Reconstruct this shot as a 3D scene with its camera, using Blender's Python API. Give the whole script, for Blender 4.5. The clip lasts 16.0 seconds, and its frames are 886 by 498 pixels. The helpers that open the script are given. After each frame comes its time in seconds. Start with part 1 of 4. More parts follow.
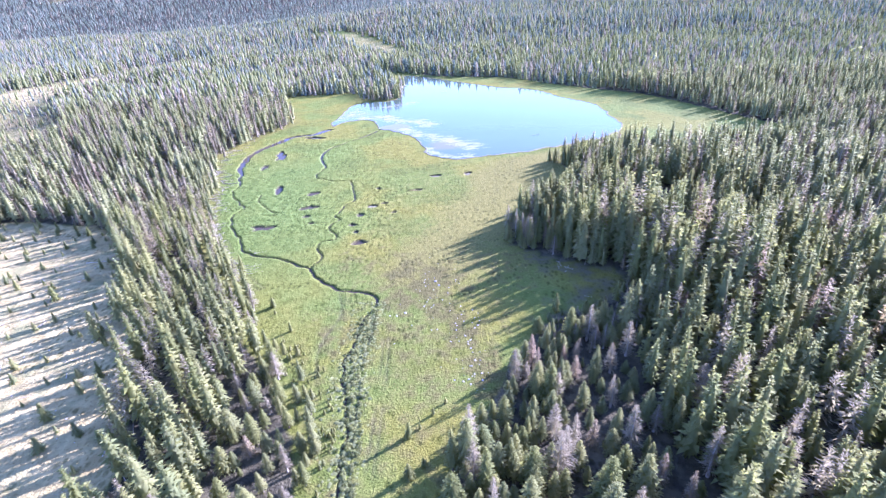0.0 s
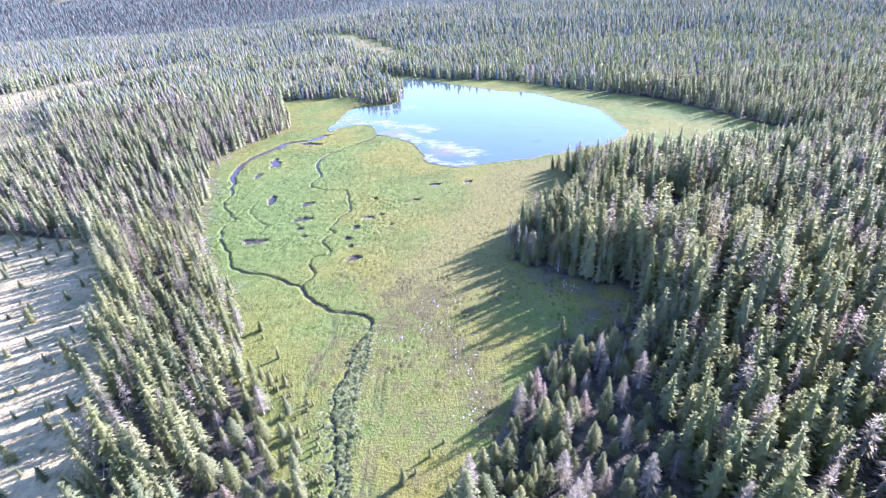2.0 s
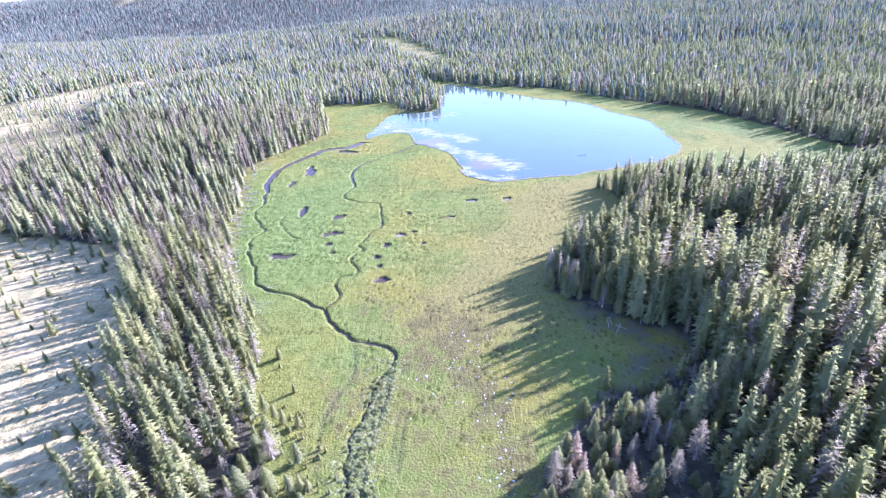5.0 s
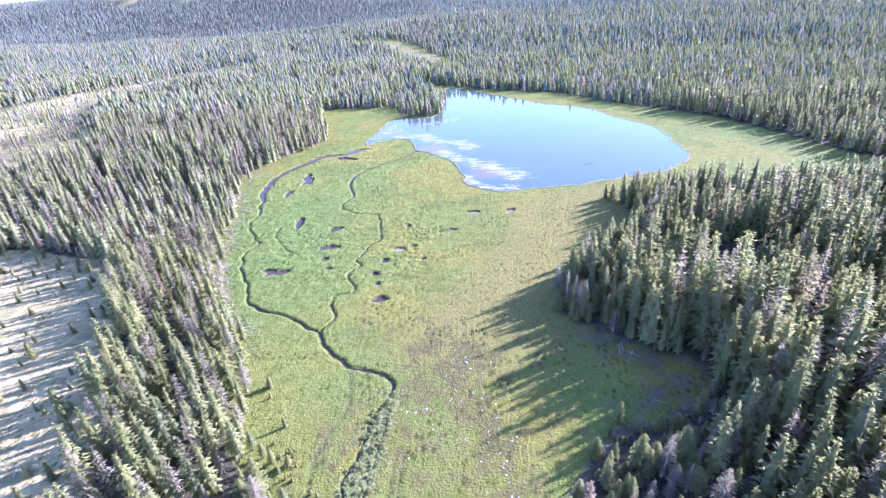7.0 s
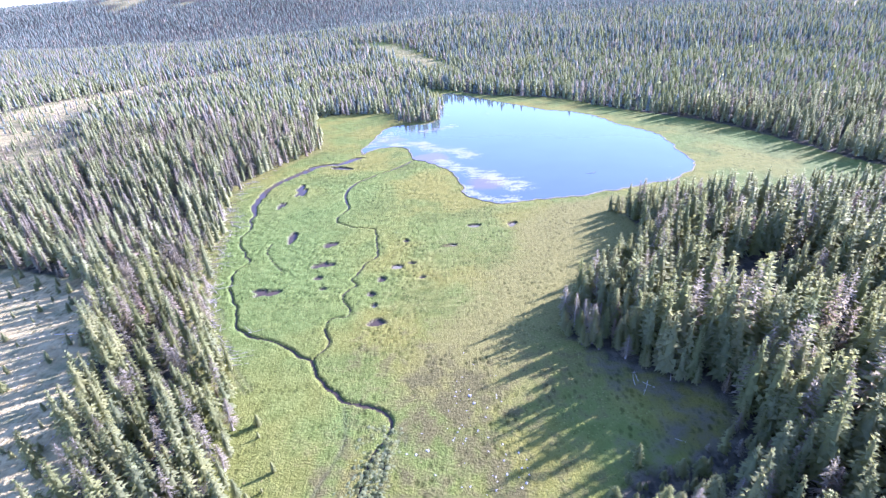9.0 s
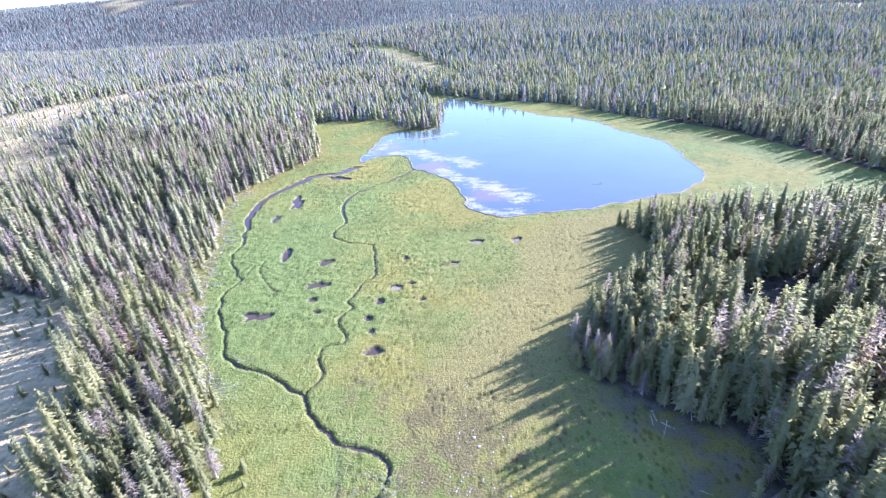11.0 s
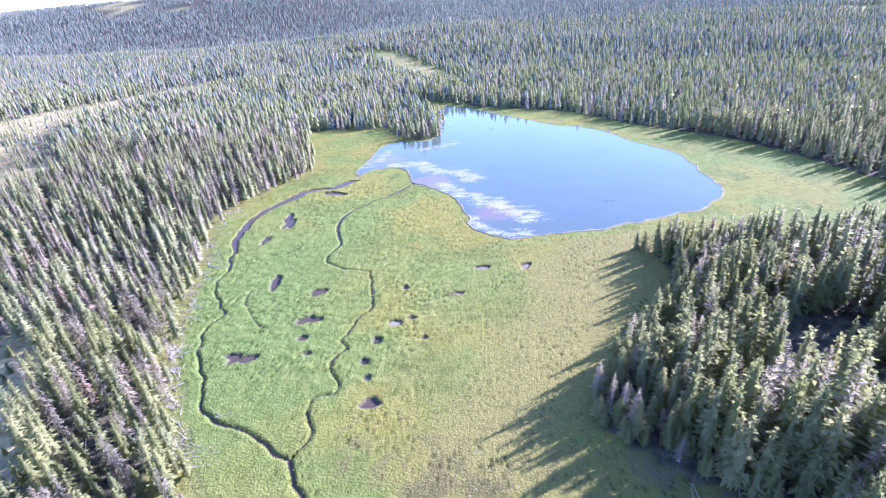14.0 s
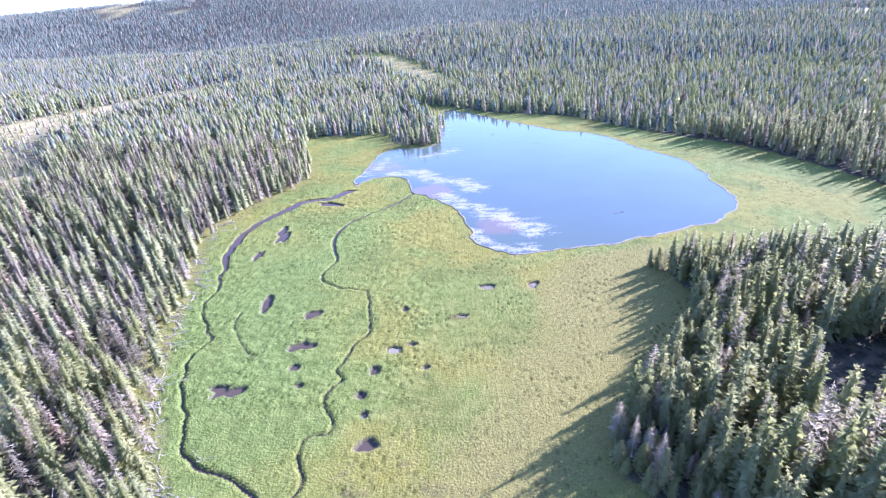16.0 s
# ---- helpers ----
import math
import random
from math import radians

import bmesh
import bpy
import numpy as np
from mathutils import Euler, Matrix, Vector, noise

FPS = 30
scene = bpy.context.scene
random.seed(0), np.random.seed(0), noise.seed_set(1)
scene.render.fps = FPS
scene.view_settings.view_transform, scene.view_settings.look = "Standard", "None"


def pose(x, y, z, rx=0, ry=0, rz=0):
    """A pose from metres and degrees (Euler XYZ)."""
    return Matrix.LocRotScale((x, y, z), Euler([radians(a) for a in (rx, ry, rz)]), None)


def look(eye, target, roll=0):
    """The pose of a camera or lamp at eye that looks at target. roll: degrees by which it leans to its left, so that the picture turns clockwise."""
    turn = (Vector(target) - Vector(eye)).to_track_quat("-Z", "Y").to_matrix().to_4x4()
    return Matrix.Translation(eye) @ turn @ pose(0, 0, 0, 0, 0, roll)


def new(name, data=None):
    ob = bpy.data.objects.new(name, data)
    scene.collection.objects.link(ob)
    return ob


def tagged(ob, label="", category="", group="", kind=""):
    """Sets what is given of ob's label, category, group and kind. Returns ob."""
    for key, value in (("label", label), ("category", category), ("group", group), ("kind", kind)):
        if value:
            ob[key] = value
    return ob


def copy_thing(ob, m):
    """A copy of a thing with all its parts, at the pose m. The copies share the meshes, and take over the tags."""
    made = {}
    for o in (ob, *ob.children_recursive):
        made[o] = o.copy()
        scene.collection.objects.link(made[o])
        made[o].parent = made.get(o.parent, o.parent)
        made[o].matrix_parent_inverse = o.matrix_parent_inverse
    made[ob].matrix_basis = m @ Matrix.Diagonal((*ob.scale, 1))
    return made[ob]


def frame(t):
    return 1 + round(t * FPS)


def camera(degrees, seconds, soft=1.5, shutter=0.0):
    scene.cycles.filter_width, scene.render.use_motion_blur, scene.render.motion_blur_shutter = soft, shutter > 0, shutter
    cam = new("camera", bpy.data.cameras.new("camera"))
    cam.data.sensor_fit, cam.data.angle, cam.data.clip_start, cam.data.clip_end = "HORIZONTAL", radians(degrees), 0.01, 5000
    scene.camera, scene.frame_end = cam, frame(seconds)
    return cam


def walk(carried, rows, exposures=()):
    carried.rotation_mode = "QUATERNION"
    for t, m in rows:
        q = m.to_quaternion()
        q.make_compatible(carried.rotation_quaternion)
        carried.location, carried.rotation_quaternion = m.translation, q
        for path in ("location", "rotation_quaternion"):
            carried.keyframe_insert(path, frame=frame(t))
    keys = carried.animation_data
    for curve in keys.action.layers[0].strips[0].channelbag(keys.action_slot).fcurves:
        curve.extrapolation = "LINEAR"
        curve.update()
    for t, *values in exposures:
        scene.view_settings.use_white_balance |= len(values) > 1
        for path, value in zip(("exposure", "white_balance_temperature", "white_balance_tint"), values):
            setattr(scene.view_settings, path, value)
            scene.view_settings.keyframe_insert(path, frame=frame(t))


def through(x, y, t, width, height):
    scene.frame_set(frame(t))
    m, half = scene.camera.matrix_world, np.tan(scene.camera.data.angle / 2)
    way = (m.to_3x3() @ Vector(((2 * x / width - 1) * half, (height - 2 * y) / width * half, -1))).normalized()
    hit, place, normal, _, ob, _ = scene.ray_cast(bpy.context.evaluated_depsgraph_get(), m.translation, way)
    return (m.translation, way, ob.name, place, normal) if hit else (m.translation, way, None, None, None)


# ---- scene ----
from mathutils import geometry

cam = camera(84.0, 16.0, soft=1.35)
PATH = [
    (0, (0.368, 2.267, 57.123), (0.395, 4.03, 56.181), -3.0),
    (0.5, (0.476, 4.133, 57.197), (0.502, 5.896, 56.253), -3.0),
    (1, (0.615, 5.936, 57.282), (0.642, 7.7, 56.339), -3.0),
    (1.5, (0.838, 7.674, 57.371), (0.865, 9.438, 56.429), -3.0),
    (2, (1.061, 9.346, 57.47), (1.086, 11.111, 56.53), -3.1),
    (2.5, (1.267, 10.964, 57.58), (1.274, 12.732, 56.645), -3.1),
    (3, (1.464, 12.527, 57.692), (1.453, 14.296, 56.76), -3.1),
    (3.5, (1.665, 14.06, 57.791), (1.65, 15.831, 56.862), -3.1),
    (4, (1.798, 15.596, 57.891), (1.74, 17.368, 56.964), -3.0),
    (6.5, (1.728, 23.53, 58.911), (1.59, 25.299, 57.988), -2.9),
    (7, (1.575, 25.228, 59.02), (1.448, 26.999, 58.099), -2.9),
    (7.5, (1.287, 26.972, 59.134), (1.174, 28.744, 58.215), -2.9),
    (8, (0.997, 28.705, 59.25), (0.885, 30.479, 58.334), -2.9),
    (8.5, (0.744, 30.453, 59.397), (0.631, 32.228, 58.483), -2.9),
    (9, (0.518, 32.241, 59.549), (0.405, 34.017, 58.637), -3.0),
    (11.5, (-0.209, 41.844, 60.662), (-0.322, 43.624, 59.756), -3.0),
    (12, (-0.411, 43.88, 60.776), (-0.523, 45.66, 59.871), -3.0),
    (12.5, (-0.636, 45.896, 60.886), (-0.748, 47.677, 59.983), -3.0),
    (13, (-0.911, 47.979, 60.986), (-1.022, 49.761, 60.085), -3.0),
    (13.5, (-1.266, 50.126, 61.085), (-1.375, 51.909, 60.186), -3.0),
    (14, (-1.621, 52.36, 61.172), (-1.728, 54.144, 60.273), -3.0),
    (14.5, (-1.957, 54.555, 61.25), (-2.063, 56.339, 60.353), -3.1),
    (15, (-2.213, 56.632, 61.312), (-2.319, 58.417, 60.417), -3.1),
    (15.5, (-2.404, 58.649, 61.356), (-2.508, 60.435, 60.462), -3.1),
    (16, (-2.519, 60.693, 61.385), (-2.624, 62.48, 60.493), -3.1),
]
walk(cam, [(t, look(eye, target, roll)) for t, eye, target, roll in PATH], [(0.0, 2.98, 4800.0, 50.0), (16.0, 2.88, 4800.0, 50.0)])

# ---- world, sun and exposure ----
SUN_BEARING, SUN_HEIGHT = 59.0, 20.8        # degrees, clockwise from +y; above the horizon
world = bpy.data.worlds.new("sky")
scene.world = world
world.use_nodes = True
wn = world.node_tree
sky = wn.nodes.new("ShaderNodeTexSky")
sky.sky_type, sky.sun_disc = "NISHITA", False
sky.sun_elevation, sky.sun_rotation = radians(SUN_HEIGHT), radians(SUN_BEARING)
sky.altitude, sky.air_density, sky.dust_density, sky.ozone_density = 2500, 1.0, 1.3, 1.0
wn.links.new(sky.outputs[0], wn.nodes["Background"].inputs[0])
wn.nodes["Background"].inputs[1].default_value = 0.122
lamp = bpy.data.lights.new("sun", "SUN")
lamp.energy, lamp.angle, lamp.color = 4.8, radians(0.6), (1.0, 0.915, 0.80)
sun = new("sun", lamp)
sun_way = Vector((math.sin(radians(SUN_BEARING)) * math.cos(radians(SUN_HEIGHT)),
                  math.cos(radians(SUN_BEARING)) * math.cos(radians(SUN_HEIGHT)), math.sin(radians(SUN_HEIGHT))))
sun.matrix_world = look(sun_way * 500, (0, 0, 0))

rng = np.random.default_rng(7)


# ---- material helpers ----
class Nodes:
    """Short hand for building one material."""

    def __init__(self, name):
        self.mat = bpy.data.materials.new(name)
        self.mat.use_nodes = True
        self.tree = self.mat.node_tree
        self.out = self.tree.nodes["Material Output"]
        self.bsdf = self.tree.nodes["Principled BSDF"]
        self.place = self.add("ShaderNodeNewGeometry").outputs["Position"]

    def add(self, kind):
        return self.tree.nodes.new(kind)

    def put(self, socket, value):
        if isinstance(value, (int, float)):
            socket.default_value = value
        elif isinstance(value, tuple):
            socket.default_value = (*value, 1.0)[:4] if len(socket.default_value) == 4 else value
        else:
            self.tree.links.new(value, socket)

    def noise(self, scale, detail=3.0, rough=0.55, where=None):
        n = self.add("ShaderNodeTexNoise")
        n.inputs["Scale"].default_value, n.inputs["Detail"].default_value = scale, detail
        n.inputs["Roughness"].default_value = rough
        self.tree.links.new(where or self.place, n.inputs["Vector"])
        return n.outputs["Fac"]

    def mix(self, fac, a, b):
        n = self.add("ShaderNodeMix")
        n.data_type = "RGBA"
        self.put(n.inputs[0], fac), self.put(n.inputs[6], a), self.put(n.inputs[7], b)
        return n.outputs[2]

    def ramp(self, fac, low, high):
        n = self.add("ShaderNodeMapRange")
        n.interpolation_type = "SMOOTHSTEP"
        self.put(n.inputs[0], fac), self.put(n.inputs[1], low), self.put(n.inputs[2], high)
        return n.outputs[0]

    def math(self, op, a, b=0.0):
        n = self.add("ShaderNodeMath")
        n.operation = op
        self.put(n.inputs[0], a), self.put(n.inputs[1], b)
        return n.outputs[0]

    def attr(self, name, out="Fac"):
        n = self.add("ShaderNodeAttribute")
        n.attribute_name = name
        return n.outputs[out]

    def bump(self, height, strength, distance):
        n = self.add("ShaderNodeBump")
        n.inputs["Strength"].default_value, n.inputs["Distance"].default_value = strength, distance
        self.tree.links.new(height, n.inputs["Height"])
        self.tree.links.new(n.outputs[0], self.bsdf.inputs["Normal"])

    def finish(self, color, rough=0.9, spec=0.2):
        self.put(self.bsdf.inputs["Base Color"], color)
        self.put(self.bsdf.inputs["Roughness"], rough)
        self.put(self.bsdf.inputs["Specular IOR Level"], spec)
        return self.mat


def foliage(name, tones, through=0.3):
    """Needles or leaves: a tone for each plant, mottled, letting some light through."""
    n = Nodes(name)
    own = n.add("ShaderNodeObjectInfo").outputs["Random"]
    tint = n.math("FRACT", n.math("ADD", n.attr("tint"), own))
    ramp = n.add("ShaderNodeValToRGB")
    ramp.color_ramp.interpolation = "LINEAR"
    while len(ramp.color_ramp.elements) < len(tones):
        ramp.color_ramp.elements.new(0.5)
    for i, c in enumerate(tones):
        ramp.color_ramp.elements[i].position = i / (len(tones) - 1)
        ramp.color_ramp.elements[i].color = (*c, 1)
    n.put(ramp.inputs[0], tint)
    island = n.add("ShaderNodeNewGeometry").outputs["Random Per Island"]
    shade = n.math("ADD", n.math("MULTIPLY", island, 0.3), n.math("MULTIPLY", n.noise(1.3, 2), 0.7))
    mul = n.add("ShaderNodeMix")
    mul.data_type, mul.blend_type = "RGBA", "MULTIPLY"
    mul.inputs[0].default_value = 1.0
    n.put(mul.inputs[6], ramp.outputs[0])
    n.put(mul.inputs[7], n.mix(shade, (0.7, 0.71, 0.7), (1.3, 1.27, 1.18)))
    color = mul.outputs[2]
    n.finish(color, 0.9, 0.05)
    tr = n.add("ShaderNodeBsdfTranslucent")
    glow = n.add("ShaderNodeMix")
    glow.data_type, glow.blend_type = "RGBA", "MULTIPLY"
    glow.inputs[0].default_value = 1.0
    n.put(glow.inputs[6], color), n.put(glow.inputs[7], (1.15, 1.15, 0.85))
    n.put(tr.inputs[0], glow.outputs[2])
    mix = n.add("ShaderNodeMixShader")
    mix.inputs[0].default_value = through
    n.tree.links.new(n.bsdf.outputs[0], mix.inputs[1])
    n.tree.links.new(tr.outputs[0], mix.inputs[2])
    n.tree.links.new(mix.outputs[0], n.out.inputs[0])
    return n.mat


def ground_material():
    """Meadow, dry grass, bare soil and forest floor, mixed by the cover painted on the sheet."""
    n = Nodes("ground_cover")
    big, mid, fine = n.noise(0.035, 3), n.noise(0.35, 4), n.noise(2.6, 4, 0.65)
    sep = n.add("ShaderNodeSeparateColor")
    n.put(sep.inputs[0], n.attr("cover", "Color"))
    forest, dry, bare = sep.outputs[0], sep.outputs[1], sep.outputs[2]
    wet, pale = n.attr("wet"), n.attr("pale")
    lush = n.mix(n.ramp(mid, 0.35, 0.68), (0.092, 0.114, 0.021), (0.124, 0.146, 0.031))
    yellow = n.mix(n.ramp(mid, 0.3, 0.7), (0.122, 0.115, 0.020), (0.156, 0.147, 0.029))
    grass = n.mix(n.ramp(big, 0.41, 0.59), lush, yellow)
    grass = n.mix(n.ramp(n.noise(0.055, 3, 0.5), 0.52, 0.66), grass, n.mix(n.ramp(mid, 0.35, 0.65), (0.080, 0.094, 0.018), (0.108, 0.122, 0.024)))
    sedge = n.mix(n.ramp(mid, 0.3, 0.7), (0.076, 0.110, 0.022), (0.108, 0.143, 0.032))
    grass = n.mix(wet, grass, sedge)
    straw = n.mix(n.ramp(fine, 0.35, 0.7), (0.118, 0.109, 0.026), (0.164, 0.150, 0.040))
    edge = n.math("ADD", n.math("MULTIPLY", n.math("SUBTRACT", mid, 0.5), 0.9), dry)
    color = n.mix(n.ramp(edge, 0.15, 0.95), grass, straw)
    soil = n.mix(n.ramp(fine, 0.3, 0.7), (0.072, 0.064, 0.020), (0.106, 0.094, 0.030))
    edge = n.math("ADD", n.math("MULTIPLY", n.math("SUBTRACT", mid, 0.5), 1.3), bare)
    color = n.mix(n.ramp(edge, 0.35, 0.8), color, soil)
    # Forest floor; the same dark colour paints the tree shade in the meadow's bay.
    duff_and_shade = n.mix(n.ramp(mid, 0.35, 0.65), (0.036, 0.034, 0.022), (0.088, 0.080, 0.045))
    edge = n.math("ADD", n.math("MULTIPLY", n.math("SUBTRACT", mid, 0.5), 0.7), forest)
    color = n.mix(n.ramp(edge, 0.3, 0.7), color, duff_and_shade)
    sand = n.mix(n.ramp(mid, 0.35, 0.65), (0.25, 0.2, 0.08), (0.345, 0.285, 0.12))
    sand = n.mix(n.ramp(n.noise(0.16, 3), 0.48, 0.66), sand, (0.18, 0.17, 0.07))
    edge = n.math("ADD", n.math("MULTIPLY", n.math("SUBTRACT", mid, 0.5), 0.6), pale)
    color = n.mix(n.ramp(edge, 0.3, 0.7), color, sand)
    speck = n.ramp(n.noise(2.1, 3, 0.6), 0.56, 0.70)
    flecks = n.add("ShaderNodeMix")
    flecks.data_type, flecks.blend_type = "RGBA", "MULTIPLY"
    n.put(flecks.inputs[0], speck), n.put(flecks.inputs[6], color), n.put(flecks.inputs[7], (0.58, 0.59, 0.54))
    color = flecks.outputs[2]
    mud = n.attr("mud")
    color = n.mix(mud, color, (0.06, 0.05, 0.035))
    cells = n.add("ShaderNodeTexVoronoi")
    cells.inputs["Scale"].default_value, cells.inputs["Randomness"].default_value = 0.95, 0.85
    warp = n.add("ShaderNodeVectorMath")
    warp.operation = "MULTIPLY"
    n.put(warp.inputs[0], n.place), n.put(warp.inputs[1], (1.0, 0.58, 1.0))
    n.put(cells.inputs["Vector"], warp.outputs[0])
    patchy = n.ramp(n.noise(0.09, 3), 0.38, 0.66)
    # Dark dots at the cell centres: shade of the hummock dimples, painted in.
    gap = n.ramp(cells.outputs["Distance"], 0.46, 0.18)
    dimple_shade = n.add("ShaderNodeMix")
    dimple_shade.data_type, dimple_shade.blend_type = "RGBA", "MULTIPLY"
    n.put(dimple_shade.inputs[0], n.math("MULTIPLY", gap, n.math("ADD", n.math("MULTIPLY", patchy, 0.75), 0.2))), n.put(dimple_shade.inputs[6], color), n.put(dimple_shade.inputs[7], (0.40, 0.43, 0.34))
    color = dimple_shade.outputs[2]
    lump = n.math("ADD", n.math("MULTIPLY", fine, 1.15), n.math("MULTIPLY", cells.outputs["Distance"], n.math("ADD", n.math("MULTIPLY", patchy, 0.45), 0.12)))
    n.bump(n.math("ADD", n.math("MULTIPLY", mid, 0.7), lump), 1.0, 0.24)
    return n.finish(color, 1.0, 0.05)


def water_material(name, deep, mats=False, gloss=0.5):
    """Still water: dark body, clear mirror, faint ripples; floating mats of pale weed where asked."""
    n = Nodes(name)
    ripple = n.noise(1.3, 2)
    color, rough = n.mix(n.noise(0.05, 2), deep, tuple(c * 1.25 for c in deep)), 0.1
    if mats:
        weed = n.attr("weed")
        stretch = n.add("ShaderNodeVectorMath")
        stretch.operation = "MULTIPLY"
        n.put(stretch.inputs[0], n.place), n.put(stretch.inputs[1], (0.55, 1.5, 1.0))
        patch = n.math("ADD", n.math("MULTIPLY", n.noise(0.30, 8, 0.72, stretch.outputs[0]), 0.6), n.math("MULTIPLY", n.noise(1.1, 5, 0.7), 0.4))
        amount = n.ramp(n.math("ADD", n.math("MULTIPLY", n.math("SUBTRACT", patch, 0.5), 2.6), n.math("MULTIPLY", weed, 0.52)), 0.28, 0.66)
        shoal = n.ramp(n.math("ADD", n.noise(0.2, 3), n.attr("shoal")), 0.7, 1.2)
        color = n.mix(shoal, color, (0.10, 0.085, 0.058))
        color = n.mix(amount, color, (0.20, 0.195, 0.155))
        rough = n.math("ADD", n.math("MULTIPLY", amount, 0.5), 0.06)
    n.bump(ripple, 0.04, 0.05)
    n.finish(color, rough, gloss)
    n.bsdf.inputs["IOR"].default_value = 1.33
    return n.mat


def plain(name, a, b, scale, rough=0.9, bump=0.3):
    n = Nodes(name)
    obj = n.add("ShaderNodeTexCoord").outputs["Object"]
    own = n.add("ShaderNodeObjectInfo").outputs["Random"]
    f = n.math("ADD", n.math("MULTIPLY", n.noise(scale, 4, 0.6, obj), 0.8), n.math("MULTIPLY", own, 0.3))
    n.bump(n.noise(scale * 3, 3, 0.6, obj), bump, 0.05)
    return n.finish(n.mix(n.ramp(f, 0.3, 0.8), a, b), rough, 0.2)


NEEDLES = foliage("needles", [(0.168, 0.186, 0.070), (0.206, 0.218, 0.084), (0.236, 0.243, 0.099), (0.188, 0.208, 0.096),
                              (0.250, 0.251, 0.108), (0.170, 0.194, 0.084)], 0.6)
# Haze of the distance, put into the needle colour as a blue-green tint.
HAZE_NEEDLES = foliage("blue_spruce_needles", [(0.155, 0.19, 0.145), (0.19, 0.226, 0.176), (0.214, 0.245, 0.2), (0.168, 0.204, 0.163)], 0.6)
# Paler copy of the needles; its lightness also stands in for haze.
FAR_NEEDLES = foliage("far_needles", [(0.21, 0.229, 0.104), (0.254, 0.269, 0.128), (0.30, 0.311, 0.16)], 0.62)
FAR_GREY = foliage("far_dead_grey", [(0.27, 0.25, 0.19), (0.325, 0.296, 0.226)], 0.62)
GREY = foliage("dead_grey", [(0.215, 0.198, 0.142), (0.275, 0.250, 0.180), (0.24, 0.215, 0.152)], 0.6)
RUST = foliage("dying_needles", [(0.235, 0.185, 0.128), (0.225, 0.19, 0.13), (0.25, 0.205, 0.115)], 0.5)
WILLOW = foliage("willow_leaves", [(0.185, 0.21, 0.082), (0.225, 0.24, 0.105), (0.20, 0.222, 0.086)], 0.5)
SEDGE = foliage("sedge", [(0.12, 0.145, 0.034), (0.15, 0.172, 0.042), (0.165, 0.172, 0.046), (0.13, 0.152, 0.038)], 0.4)
STRAW = foliage("straw_grass", [(0.155, 0.145, 0.05), (0.185, 0.168, 0.06), (0.14, 0.138, 0.045)], 0.4)
BARK = plain("bark", (0.09, 0.07, 0.055), (0.18, 0.15, 0.12), 3.0)
SILVER = plain("weathered_wood", (0.27, 0.24, 0.185), (0.44, 0.40, 0.32), 2.0)
STONE = plain("stone", (0.24, 0.23, 0.21), (0.42, 0.40, 0.37), 2.5)
MUD = plain("mud", (0.085, 0.074, 0.042), (0.175, 0.156, 0.092), 1.0)
GROUND = ground_material()
LAKE = water_material("lake_water", (0.050, 0.069, 0.049), True, 0.17)
POND = water_material("pond_water", (0.048, 0.037, 0.024), gloss=0.07)


# ---- plan helpers ----
def curve(points, step=1.0, closed=False):
    """A smooth line through control points, as an array of places about a step apart."""
    p = np.array(points, float)
    p = np.vstack([p[-1], p, p[:2]]) if closed else np.vstack([2 * p[0] - p[1], p, 2 * p[-1] - p[-2]])
    out = []
    for a, b, c, d in zip(p, p[1:], p[2:], p[3:]):
        n = max(2, int(np.hypot(*(c - b)) / step))
        t = np.linspace(0, 1, n, endpoint=False)[:, None]
        out.append(0.5 * (2 * b + (c - a) * t + (2 * a - 5 * b + 4 * c - d) * t**2 + (3 * b - a - 3 * c + d) * t**3))
    if not closed:
        out.append(p[-2:-1])
    return np.vstack(out)


def away(x, y, line, closed=False):
    """The distance of places from a line, and the nearest index on it."""
    q = np.stack([np.ravel(x), np.ravel(y)], 1)
    a, b = line, np.roll(line, -1, 0)
    if not closed:
        a, b = line[:-1], line[1:]
    best, at = np.full(len(q), 1e9), np.zeros(len(q), int)
    for i, (s, e) in enumerate(zip(a, b)):
        v = e - s
        t = np.clip(((q - s) @ v) / (v @ v + 1e-9), 0, 1)
        d = np.hypot(q[:, 0] - s[0] - t * v[0], q[:, 1] - s[1] - t * v[1])
        near = d < best
        best[near], at[near] = d[near], i
    return best.reshape(np.shape(x)), at.reshape(np.shape(x))


def inside(x, y, line):
    x, y = np.asarray(x, float), np.asarray(y, float)
    odd = np.zeros(x.shape, bool)
    for (ax, ay), (bx, by) in zip(line, np.roll(line, -1, 0)):
        if ay != by:
            odd ^= ((ay > y) != (by > y)) & (x < (bx - ax) * (y - ay) / (by - ay) + ax)
    return odd


def depth_in(x, y, line):
    """Metres inside a closed line; negative outside."""
    d, _ = away(x, y, line, True)
    return np.where(inside(x, y, line), d, -d)


def step(a, b, v):
    t = np.clip((v - a) / (b - a), 0, 1)
    return t * t * (3 - 2 * t)


LATTICE = rng.random((256, 256))


def lattice(x, y, size):
    """Smooth noise from 0 to 1 with features of that size in metres."""
    x, y = np.asarray(x) / size + 91.3, np.asarray(y) / size + 47.7
    i, j = np.floor(x).astype(int), np.floor(y).astype(int)
    u, v = x - i, y - j
    u, v = u * u * (3 - 2 * u), v * v * (3 - 2 * v)
    g = lambda a, b: LATTICE[a % 256, b % 256]
    return (g(i, j) * (1 - u) + g(i + 1, j) * u) * (1 - v) + (g(i, j + 1) * (1 - u) + g(i + 1, j + 1) * u) * v


